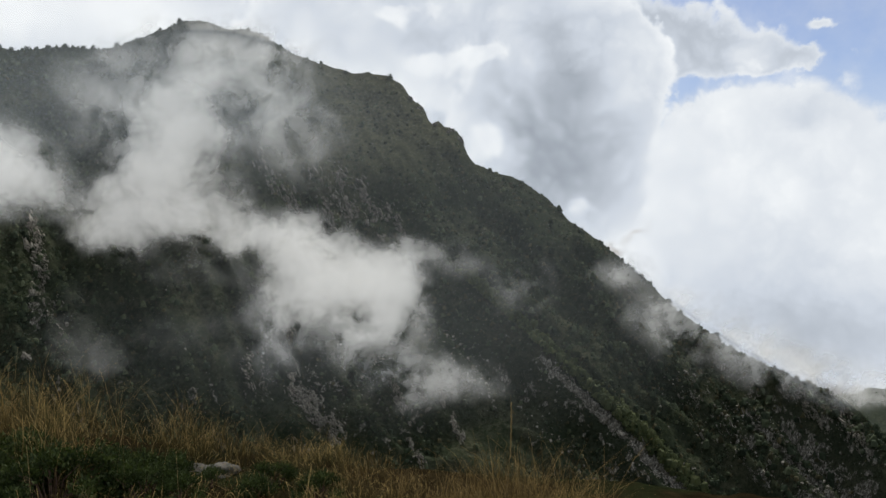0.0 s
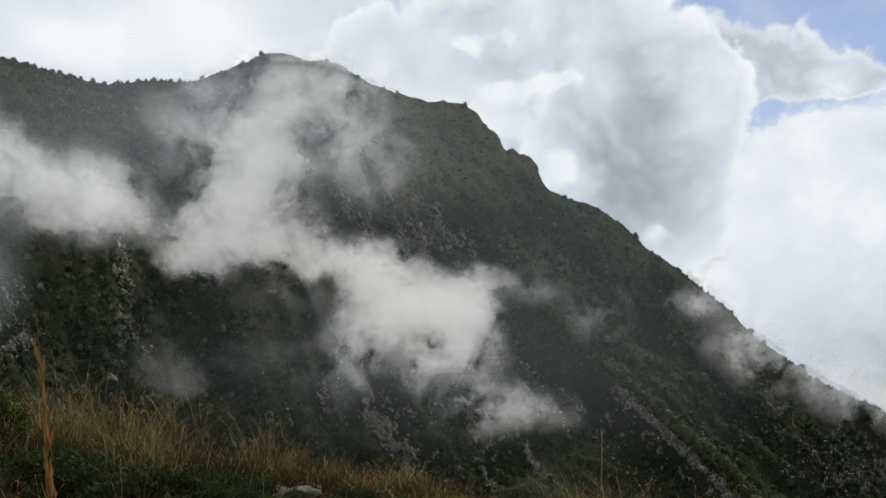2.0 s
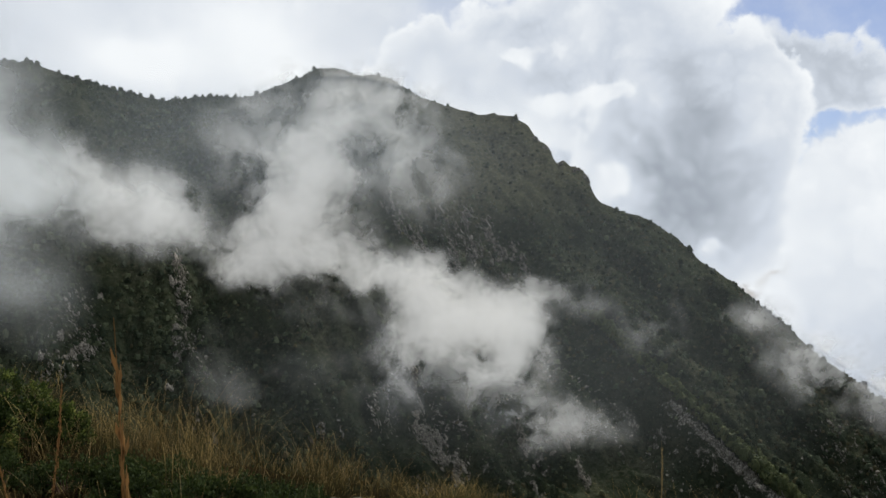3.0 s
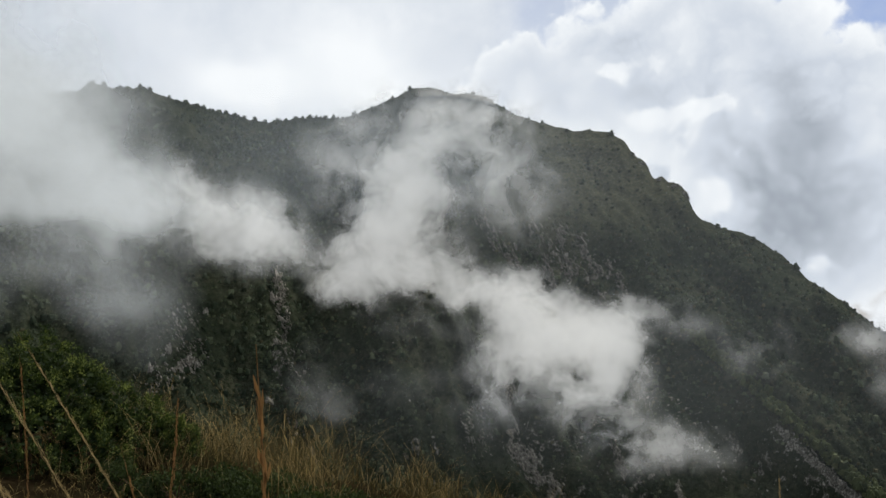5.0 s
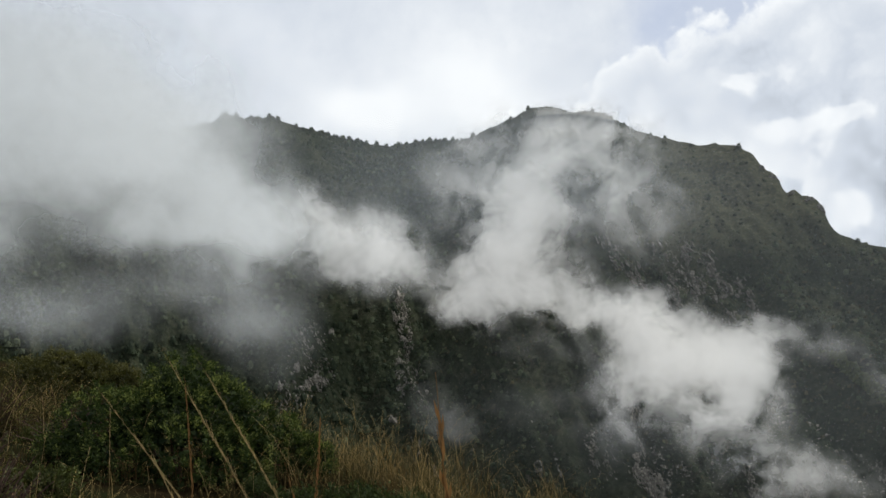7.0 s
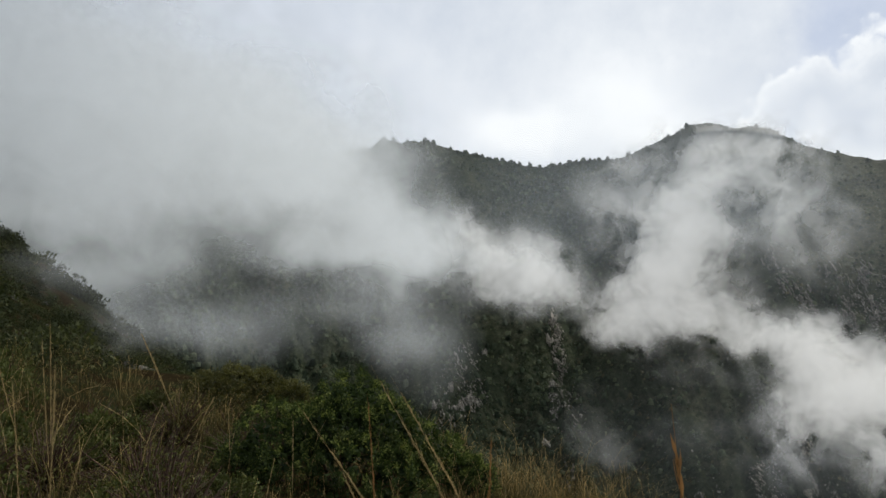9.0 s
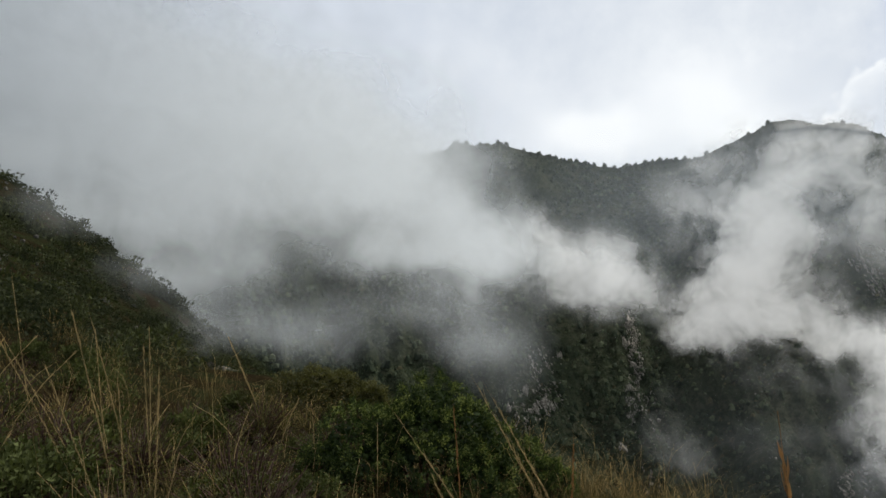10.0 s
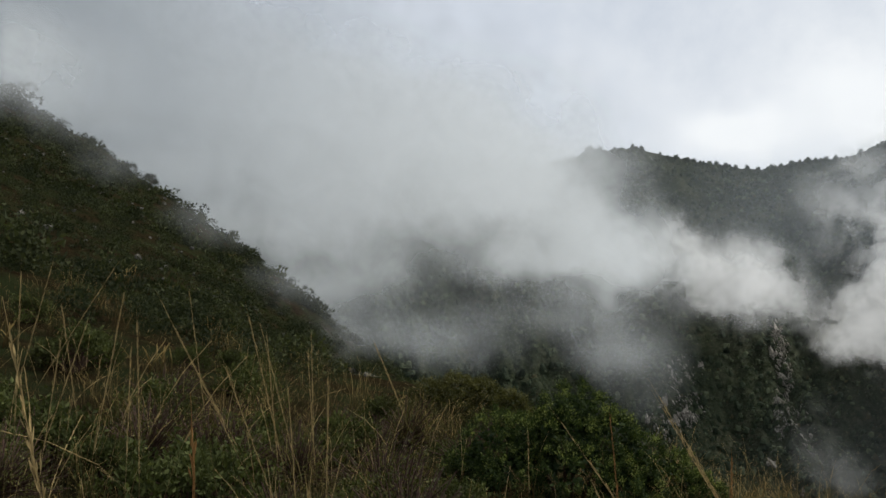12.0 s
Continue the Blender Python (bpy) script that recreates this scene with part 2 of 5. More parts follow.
def land(az, r, detail=True):
    """Height of the ground at azimuth az (degrees) and distance r."""
    a = np.radians(az)
    x, y = -np.sin(a) * r, np.cos(a) * r
    # knoll with the viewer, falling off past its edge
    e = edge_dist(az)
    re = np.minimum(r, e)
    zn = near_z(-np.sin(a) * re, np.cos(a) * re)
    past = np.maximum(r - e, 0)
    z_knoll = zn - 0.62 * past ** 1.02 - 0.12 * np.minimum(past, 3)
    # the mountain's face across the valley
    rm = ridge_dist(az)
    top = np.interp(az, RIDGE_AZ, RIDGE_EL)
    zm = EYE + rm * np.tan(np.radians(top))
    rb = np.minimum(rm - 60, 255)
    zb = -0.5 * rb
    s = np.clip((r - rb) / (rm - rb), 0, 1)
    broad = EYE + rm * np.tan(np.radians(np.interp(az, BROAD_AZ, BROAD_EL)))
    face = zb + (broad - zb) * s + (zm - broad) * smooth(0.72, 1.0, s)
    over = np.maximum(r - rm, 0)
    back = np.maximum(zm - 0.75 * over - 0.0006 * over ** 2, -1250 - 0 * r)
    z_far = np.where(r < rm, np.where(r < rb, zb - 0.1 * (rb - r), face), back)
    # the hillside on the near side of the valley
    rh = np.interp(az, [-180, 40, 51, 60, 77, 180], [80, 40, 55, 75, 95, 120])
    he = np.interp(az, HILL_AZ, HILL_EL)
    zh = EYE + rh * np.tan(np.radians(he))
    r0 = 9.0
    zr0 = near_z(-np.sin(a) * r0, np.cos(a) * r0)
    t = np.clip((r - r0) / (rh - r0), 0, 1)
    z_hill = np.where(r < r0, near_z(x, y), zr0 + (zh - zr0) * (0.75 * t + 0.25 * t * t))
    z_hill = np.where(r > rh, zh - 0.7 * (r - rh), z_hill)
    z = np.maximum(np.maximum(z_knoll, z_hill), np.where(r > 120, z_far, -1e4))
    # a dark spur far off below the clouds
    spur = np.interp(az, [-70, -45, -30, -24, -20, -16], [-13, -10.0, -10.0, -10.9, -13, -20])
    z = np.maximum(z, -1250 + (EYE + 1400 * np.tan(np.radians(spur)) + 1250) * np.exp(-((r - 1400) / 300) ** 2) * (az < -14) * (1 + 0.004 * np.sin(az * 1.3) + 0.002 * np.sin(az * 4.1)))
    z = np.maximum(z, -1250)
    if not detail:
        return z
    p = stack(x, y, z)
    # ribs and gullies run down to the right across the face
    w = smooth(0, 0.25, s) * (1 - smooth(0.88, 1.0, s)) * (r > rb) * (r <= rm)
    elev = np.degrees(np.arctan2(z - EYE, np.maximum(r, 1)))
    u = rib_u(az, elev)
    ribs = fbm(stack(u * 0.16, elev * 0.035, 0.4 + 0 * u), 4, 0.55, True)
    z = z + w * ((15.0 - 8.0 * smooth(2, 8, elev)) * ribs + 9.0 * fbm(p / 42.0, 4, 0.55))
    # the long green rib with its rock wall
    d = az - 1.14 * elev - 5.4
    span = smooth(-19, -16, elev) * (1 - smooth(-4.5, -2.5, elev))
    z = z + w * span * 11.0 * np.where(d > 0, np.exp(-(d / 0.9) ** 2), np.exp(-(d / 3.2) ** 2))
    # broken crest and general roughness
    far = smooth(110, 200, r)
    crest = smooth(0.8, 1.0, s) * (r < rm + 120) * far
    z = z + crest * 1.6 * fbm(p / 9.0, 3)
    mid = smooth(10, 40, r) * (1 - far)
    z = z + mid * (1.1 * fbm(p / 14.0, 5, 0.55))
    z = z + (1 - smooth(14, 40, r)) * 0.10 * fbm(p / 1.1, 4) * smooth(0.8, 3, r)
    return z


def land_xy(x, y, detail=True):
    x, y = np.atleast_1d(np.asarray(x, float)), np.atleast_1d(np.asarray(y, float))
    return land(np.degrees(np.arctan2(-x, y)), np.hypot(x, y), detail)


# ---------------------------------------------------------------- materials
def material(name, rough=0.85, spec=0.3):
    m = bpy.data.materials.new(name)
    m.use_nodes = True
    k = Nodes(m.node_tree)
    out = k.add("ShaderNodeOutputMaterial")
    b = k.add("ShaderNodeBsdfPrincipled")
    b.inputs["Roughness"].default_value = rough
    b.inputs["Specular IOR Level"].default_value = spec
    k.link(b.outputs[0], out.inputs[0])
    return m, k, b, out


def bump(k, b, height, strength, distance):
    n = k.add("ShaderNodeBump")
    n.inputs["Strength"].default_value = strength
    n.inputs["Distance"].default_value = distance
    k.link(height, n.inputs["Height"])
    k.link(n.outputs[0], b.inputs["Normal"])


def position(k):
    return k.add("ShaderNodeNewGeometry").outputs["Position"]


def make_ground_material():
    m, k, b, out = material("mountain_ground", 1.0, 0.0)
    p = position(k)
    a = k.noise(p, 0.035, 8, 0.62)
    c = k.noise(p, 0.4, 8, 0.65)
    grass = k.ramp(a, (0.32, (0.024, 0.031, 0.021)), (0.5, (0.044, 0.050, 0.032)), (0.68, (0.080, 0.078, 0.050)))
    grass = k.mix(k.span(c, 0.35, 0.7), grass, (0.018, 0.024, 0.012))
    grass = k.mix(k.span(k.noise(p, 1.1, 5, 0.7), 0.5, 0.66, 0.0, 0.75), grass, (0.010, 0.014, 0.007))
    grass = k.mix(k.span(k.noise(p, 0.75, 6, 0.7), 0.54, 0.7, 0.0, 0.5), grass, (0.095, 0.088, 0.048))
    # the open pasture high on the shoulder
    lea = k.add("ShaderNodeAttribute")
    lea.attribute_name = "meadow"
    sward = k.ramp(k.noise(p, 0.5, 8, 0.72), (0.34, (0.030, 0.034, 0.022)), (0.52, (0.064, 0.064, 0.039)), (0.68, (0.120, 0.110, 0.066)))
    sward = k.mix(k.span(k.noise(p, 0.8, 5, 0.7), 0.56, 0.68, 0.0, 0.7), sward, (0.030, 0.034, 0.018))
    grass = k.mix(lea.outputs["Fac"], grass, sward)
    # pale limestone where it is steep or bare
    att = k.add("ShaderNodeAttribute")
    att.attribute_name = "rock"
    bare = k.math("ADD", att.outputs["Fac"], k.math("MULTIPLY", k.math("SUBTRACT", c, 0.5), 1.5))
    bare = k.math("ADD", bare, k.math("MULTIPLY", k.math("SUBTRACT", k.noise(p, 0.11, 6, 0.6), 0.5), 0.9))
    st = k.add("ShaderNodeMapping")
    k.link(p, st.inputs[0])
    st.inputs["Scale"].default_value = (1.0, 1.0, 0.4)
    streak = k.noise(st.outputs[0], 1.7, 8, 0.75)
    rock = k.ramp(streak, (0.36, (0.030, 0.029, 0.022)), (0.5, (0.12, 0.110, 0.090)), (0.62, (0.44, 0.405, 0.34)))
    near = k.add("ShaderNodeAttribute")
    near.attribute_name = "near"
    soil = k.ramp(k.noise(p, 5.0, 8, 0.65), (0.3, (0.012, 0.009, 0.005)), (0.55, (0.028, 0.020, 0.010)), (0.75, (0.060, 0.044, 0.021)))
    soil = k.mix(k.span(k.noise(p, 0.7, 7, 0.7), 0.42, 0.62), soil, (0.024, 0.029, 0.012))
    soil = k.mix(k.span(k.noise(p, 2.6, 5, 0.7), 0.55, 0.7, 0.0, 0.7), soil, (0.012, 0.014, 0.007))
    col = k.mix(near.outputs["Fac"], grass, soil)
    col = k.mix(k.span(bare, 0.52, 0.66), col, rock)
    k.link(col, b.inputs["Base Color"])
    bump(k, b, k.math("ADD", k.math("MULTIPLY", c, 2.0), streak), 0.8, 0.7)
    return m


def make_leaf_material(name, dark, mid, pale, rough=0.6, spec=0.25, dry=None):
    m, k, b, out = material(name, rough, spec)
    tone = k.add("ShaderNodeAttribute")
    tone.attribute_name = "tone"
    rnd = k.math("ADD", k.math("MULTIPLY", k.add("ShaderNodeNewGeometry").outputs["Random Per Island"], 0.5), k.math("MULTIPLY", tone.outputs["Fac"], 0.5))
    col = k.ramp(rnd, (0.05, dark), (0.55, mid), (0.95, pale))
    p = position(k)
    blot = k.noise(p, 0.9, 4, 0.6)
    col = k.mix(k.span(blot, 0.5, 0.72, 0.0, 0.55), col, dry or dark)
    k.link(col, b.inputs["Base Color"])
    tr = k.add("ShaderNodeBsdfTranslucent")
    k.link(k.mix(1.0, col, (1.2, 1.25, 0.7), "MULTIPLY"), tr.inputs[0])
    mixn = k.add("ShaderNodeMixShader")
    mixn.inputs[0].default_value = 0.25
    k.link(b.outputs[0], mixn.inputs[1])
    k.link(tr.outputs[0], mixn.inputs[2])
    k.link(mixn.outputs[0], out.inputs[0])
    return m


def make_rock_material(name="limestone", pale=1.0, spots=0.8):
    m, k, b, out = material(name, 0.9, 0.25)
    p = position(k)
    n = k.noise(p, 1.3, 9, 0.66)
    fine = k.noise(p, 14.0, 6, 0.6)
    col = k.ramp(n, (0.3, (0.045, 0.043, 0.038)), (0.5, (0.165 * pale, 0.148 * pale, 0.122 * pale)), (0.68, (0.38 * pale, 0.345 * pale, 0.285 * pale)))
    col = k.mix(k.span(fine, 0.46, 0.6, 0.0, spots), col, (0.05, 0.05, 0.04))
    k.link(col, b.inputs["Base Color"])
    bump(k, b, k.math("ADD", n, k.math("MULTIPLY", fine, 0.3)), 0.8, 0.1)
    return m


def make_mist_material(name, colour, gain, skyward, rough=0.58, fine=0.14, patchy=0.65):
    """skyward: the share of its light that a mist scatters from above rather than through its veil."""
    m = bpy.data.materials.new(name)
    m.use_nodes = True
    k = Nodes(m.node_tree)
    out = k.add("ShaderNodeOutputMaterial")
    att = k.add("ShaderNodeAttribute")
    att.attribute_name = "veil"
    over, up_ = k.add("ShaderNodeAttribute"), k.add("ShaderNodeAttribute")
    over.attribute_name, up_.attribute_name = "over", "rise"
    sheet = k.add("ShaderNodeCombineXYZ")
    k.link(over.outputs["Fac"], sheet.inputs[0])
    k.link(up_.outputs["Fac"], sheet.inputs[1])
    # thin edges tear into wisps, the thick middle stays even
    wisp = k.math("SUBTRACT", k.noise(sheet.outputs[0], 0.3, 6, rough, 0.5), 0.535)
    curl = k.math("SUBTRACT", k.noise(sheet.outputs[0], 0.95, 4, 0.5, 0.8), 0.5)
    tear = k.math("ADD", k.math("MULTIPLY", wisp, patchy), k.math("MULTIPLY", curl, fine))
    thin = k.math("MINIMUM", k.math("MULTIPLY", att.outputs["Fac"], 2.2), 1.0)
    dens = k.math("MULTIPLY", k.math("MAXIMUM", k.math("ADD", att.outputs["Fac"], k.math("MULTIPLY", tear, thin)), 0.0), gain)
    alpha = k.math("SUBTRACT", 1.0, k.math("EXPONENT", k.math("MULTIPLY", dens, -1.0)))
    up = k.add("ShaderNodeBsdfDiffuse")
    up.inputs[0].default_value = (*colour, 1)
    thru = k.add("ShaderNodeBsdfTranslucent")
    thru.inputs[0].default_value = (*colour, 1)
    both = k.add("ShaderNodeMixShader")
    both.inputs[0].default_value = 0.5
    k.link(up.outputs[0], both.inputs[1])
    k.link(thru.outputs[0], both.inputs[2])
    top = k.add("ShaderNodeBsdfDiffuse")
    top.inputs[0].default_value = (*colour, 1)
    above = k.add("ShaderNodeCombineXYZ")
    above.inputs[2].default_value = 1.0
    k.link(above.outputs[0], top.inputs["Normal"])
    beyond = k.add("ShaderNodeBsdfTranslucent")
    beyond.inputs[0].default_value = (*colour, 1)
    below = k.add("ShaderNodeCombineXYZ")
    below.inputs[2].default_value = -1.0
    k.link(below.outputs[0], beyond.inputs["Normal"])
    sky_lit = k.add("ShaderNodeMixShader")
    sky_lit.inputs[0].default_value = 0.5
    k.link(top.outputs[0], sky_lit.inputs[1])
    k.link(beyond.outputs[0], sky_lit.inputs[2])
    share = k.add("ShaderNodeMixShader")
    share.inputs[0].default_value = skyward
    k.link(both.outputs[0], share.inputs[1])
    k.link(sky_lit.outputs[0], share.inputs[2])
    clear = k.add("ShaderNodeBsdfTransparent")
    mx = k.add("ShaderNodeMixShader")
    k.link(alpha, mx.inputs[0])
    k.link(clear.outputs[0], mx.inputs[1])
    k.link(share.outputs[0], mx.inputs[2])
    k.link(mx.outputs[0], out.inputs[0])
    return m


GROUND = make_ground_material()
ROCK = make_rock_material()
SCRUB = make_leaf_material("maquis_scrub", (0.017, 0.024, 0.014), (0.046, 0.060, 0.036), (0.125, 0.140, 0.082), 0.8, 0.1)
# darker than the mountain scrub: cloud shade on the hillside is in the colour
HILL_SCRUB = make_leaf_material("shade_toned_hill_scrub", (0.010, 0.013, 0.006), (0.030, 0.036, 0.016), (0.075, 0.080, 0.034), 0.8, 0.08)
SCRUB_DARK = make_leaf_material("dark_scrub", (0.010, 0.014, 0.008), (0.024, 0.031, 0.018), (0.050, 0.058, 0.032), 0.8, 0.1)
SCRUB_DRY = make_leaf_material("dry_scrub", (0.034, 0.035, 0.020), (0.066, 0.061, 0.034), (0.125, 0.108, 0.060), 0.8, 0.1)
MIST = make_mist_material("mist", (0.985, 0.975, 0.952), 1.0, 0.55, 0.54, 1.4, 4.2)
MIST_THICK = make_mist_material("thick_mist", (0.93, 0.962, 0.975), 1.0, 0.43, 0.44, 0.16, 1.1)
MIST_MID = make_mist_material("pale_mist", (0.965, 0.96, 0.945), 1.0, 0.42, 0.6, 1.0, 3.4)
# the blue tint stands in for the haze of the air
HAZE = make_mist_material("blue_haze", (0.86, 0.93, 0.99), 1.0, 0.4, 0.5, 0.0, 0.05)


# ---------------------------------------------------------------- mesh helpers
def mesh_from(name, verts, faces, mat, attrs=None, smooth_shade=True):
    """faces: (n, 3) or (n, 4) array."""
    me = bpy.data.meshes.new(name)
    verts, faces = np.asarray(verts, np.float32), np.asarray(faces, np.int32)
    k = faces.shape[1]
    me.vertices.add(len(verts))
    me.vertices.foreach_set("co", verts.ravel())
    me.loops.add(faces.size)
    me.loops.foreach_set("vertex_index", faces.ravel())
    me.polygons.add(len(faces))
    me.polygons.foreach_set("loop_start", np.arange(0, faces.size, k, dtype=np.int32))
    me.polygons.foreach_set("use_smooth", np.full(len(faces), smooth_shade))
    for key, values in (attrs or {}).items():
        at = me.attributes.new(key, "FLOAT", "POINT")
        at.data.foreach_set("value", np.asarray(values, np.float32))
    me.update(calc_edges=True)
    me.materials.append(mat)
    return me


def part(name, me, parent, label=""):
    ob = new(name, me)
    ob.parent = parent
    return tagged(ob, label)


def grid_faces(n, m):
    i = np.arange((n - 1) * m).reshape(n - 1, m)[:, :-1].ravel()
    return np.stack([i, i + 1, i + m + 1, i + m], -1)


# ---------------------------------------------------------------- ground
def meadow(az, el):
    """Share of open pasture on the upper shoulder of the mountain."""
    return smooth(13, 6, az) * smooth(-9, -3, az) * smooth(0.0, 8.0, el + 0.15 * az)


def make_ground():
    az = np.concatenate([np.arange(-180, -34, 3.0), np.arange(-34, 82, 0.22), np.linspace(82, 180, 34)])
    r = np.concatenate([[0.02], np.geomspace(0.5, 18, 60), np.geomspace(19, 125, 95), np.linspace(130, 235, 14), np.linspace(240, 570, 250), np.geomspace(580, 4900, 30)])
    A, R = np.meshgrid(az, r, indexing="ij")
    a, rr = A.ravel(), R.ravel()
    z = land(a, rr)
    t = np.radians(a)
    x, y = -np.sin(t) * rr, np.cos(t) * rr
    Z = z.reshape(A.shape)
    slope = np.abs(np.gradient(Z, axis=1) / np.maximum(np.gradient(R, axis=1), 1e-3)).ravel()
    p = stack(x, y, z)
    el = np.degrees(np.arctan2(z - EYE, np.maximum(rr, 1)))
    u = rib_u(a, el)
    rock = 0.04 + 0.36 * smooth(1.15, 2.2, slope) + 0.36 * fbm(stack(u * 0.35, el * 0.08, 3.0 + 0 * a), 4) * (rr > 150)
    rock = rock + 0.16 * smooth(-8, -13, el) * (rr > 150) * smooth(24, 5, a) + 0.02 * smooth(-15, -20, a) * (rr > 150)
    rock = rock - 0.25 * smooth(1, 6, el) * (rr > 150)
    d = a - 1.14 * el - 2.9
    wall = (d > 0.4) * np.exp(-((d - 1.1) / 0.5) ** 2) * smooth(-8, -10.5, el) * (rr > 150)
    rock = rock + 0.5 * wall - 0.3 * smooth(-0.1, -0.6, d) * smooth(-6.5, -4.5, d) * smooth(-2, -5, el) * (rr > 150)
    rock = rock + 0.5 * np.exp(-((a - 26.2) / 0.7) ** 2) * smooth(-10, -7, el) * smooth(1, -1, el) * (rr > 150)
    rock = np.where(rr < 130, 0.10 + 0.3 * fbm(p / 9.0, 3), rock)
    near = 1 - smooth(115, 140, rr)
    me = mesh_from("ground", p, grid_faces(*A.shape), GROUND, {"rock": rock, "near": near, "meadow": meadow(a, el) * (rr > 150)})
    return tagged(new("ground", me), "rough mountain slope with dry grass and pale limestone", "ground", kind="structure")


make_ground()


# ---------------------------------------------------------------- mist and clouds
def mist_bank(label, lobes, box, dist, layers, step, seed, gain=1.0, warp=1.0, mat=MIST, wave=3.0):
    """A drifting bank of mist: lobes (az, el, width, height, density) in a few billowing veils, one behind the other."""
    az = np.arange(box[0], box[1], step)
    el = np.arange(box[2], box[3], step)
    A, E = np.meshgrid(az, el, indexing="ij")
    a, e = A.ravel(), E.ravel()
    root = tagged(new("mist_bank"), label, "mist")
    for i in range(layers):
        s = seed + 5.7 * i
        aw = a + 1.5 * warp * fbm(stack(a * 0.2, e * 0.2, s), 5, 0.55)
        ew = e + 1.5 * warp * fbm(stack(a * 0.2 + 40, e * 0.2, s), 5, 0.55)
        d = 0 * a
        for la, le, sa_, se_, g in lobes:
            d = d + g * np.exp(-((aw - la) / sa_) ** 2 - ((ew - le) / se_) ** 2)
        rim = np.minimum.reduce([a - box[0], box[1] - a, e - box[2], box[3] - e])
        d = np.maximum(d - 0.02, 0) * gain * smooth(0, 2.0, rim)
        D = dist(a, e, i) + wave * fbm(stack(a * 0.07, e * 0.07, s + 21), 2)
        t, q = np.radians(a), np.radians(e)
        v = stack(-np.sin(t) * D, np.cos(t) * D, EYE + np.tan(q) * D)
        f = grid_faces(*A.shape)
        f = f[d[f].max(1) > 0.001]
        used = np.unique(f)
        remap = np.zeros(len(v), int)
        remap[used] = np.arange(len(used))
        part("veil", mesh_from("veil", v[used], remap[f], mat, {"veil": d[used], "over": a[used] + 31 * i, "rise": e[used]}), root)
    return root


def before_face(gap, step):
    return lambda a, e, i: face_dist(a, e) - gap - step * i


mist_bank("bright white mist curling up the mountain face",
          [(17.5, 6.3, 2.4, 2.0, 1.6), (18.7, 3.5, 2.0, 1.7, 1.5), (20.3, 0.8, 2.2, 1.3, 1.1), (17.0, 1.4, 2.6, 1.5, 0.7), (22.2, -0.5, 1.5, 0.9, 0.55), (17.0, -0.3, 3.0, 1.0, 0.8), (20.8, -1.4, 1.3, 0.9, 0.45), (14.4, -1.7, 1.3, 0.9, 0.4), (12.2, -1.3, 2.2, 0.9, 0.85),
           (9.4, -1.8, 2.2, 1.2, 1.5), (7.2, -3.9, 2.5, 1.4, 1.9), (4.1, -4.7, 1.9, 1.5, 1.8), (3.0, -2.9, 1.2, 0.9, 0.7), (1.0, -2.4, 1.6, 0.7, 0.22), (10.4, -5.8, 2.0, 2.2, 0.6), (6.0, -7.0, 3.4, 1.4, 0.4)],
          (-6, 29, -10.5, 13), before_face(28, 14), 2, 0.15, 1.0, 1.2)
mist_bank("torn wisps of mist drifting off the bright bank",
          [(15.4, 9.4, 2.8, 1.5, 0.75), (14.8, 11.2, 3.6, 1.1, 0.85), (11.0, 7.8, 3.0, 2.6, 0.44), (20.5, 9.0, 3.5, 1.8, 0.3), (9.4, 4.4, 2.4, 1.8, 0.14), (21.8, 6.2, 1.8, 1.8, 0.24), (11.4, -8.4, 2.4, 1.5, 0.3), (4.6, -8.8, 2.4, 1.8, 0.42),
           (0.2, -11.0, 3.2, 1.3, 0.32), (3.2, -10.6, 2.0, 1.4, 0.28), (-5.4, -4.4, 2.0, 1.4, 0.17), (24.0, -6.0, 1.4, 2.4, 0.055), (18.0, -7.6, 4.0, 1.4, 0.05), (15.5, -3.2, 4.0, 1.3, 0.09), (-1.0, -2.6, 1.8, 1.0, 0.14), (22.8, -8.8, 1.8, 1.0, 0.10)],
          (-11, 31, -15, 15), before_face(22, 10), 2, 0.18, 2.0)
mist_bank("pale tongue of mist against the dark gully",
          [(26.8, 2.6, 1.8, 1.5, 1.6), (28.9, 3.4, 2.2, 1.6, 1.2), (32.0, 4.6, 3.0, 2.0, 0.9), (24.4, 1.2, 1.2, 0.8, 0.34)], (20, 40, -4, 11), before_face(45, 12), 2, 0.14, 4.0, 0.8, mat=MIST_MID)
mist_bank("wisps of mist blowing over the far ridge",
          [(-15.4, -6.1, 2.2, 1.4, 0.45), (-18.8, -7.9, 2.8, 1.4, 0.5), (-22.5, -9.3, 3.0, 1.2, 0.45), (-12.2, -3.4, 1.6, 1.0, 0.32), (-26.5, -10.2, 2.8, 1.1, 0.5)], (-31, -8, -14, 1), before_face(12, 8), 2, 0.14, 7.0, wave=2.0)
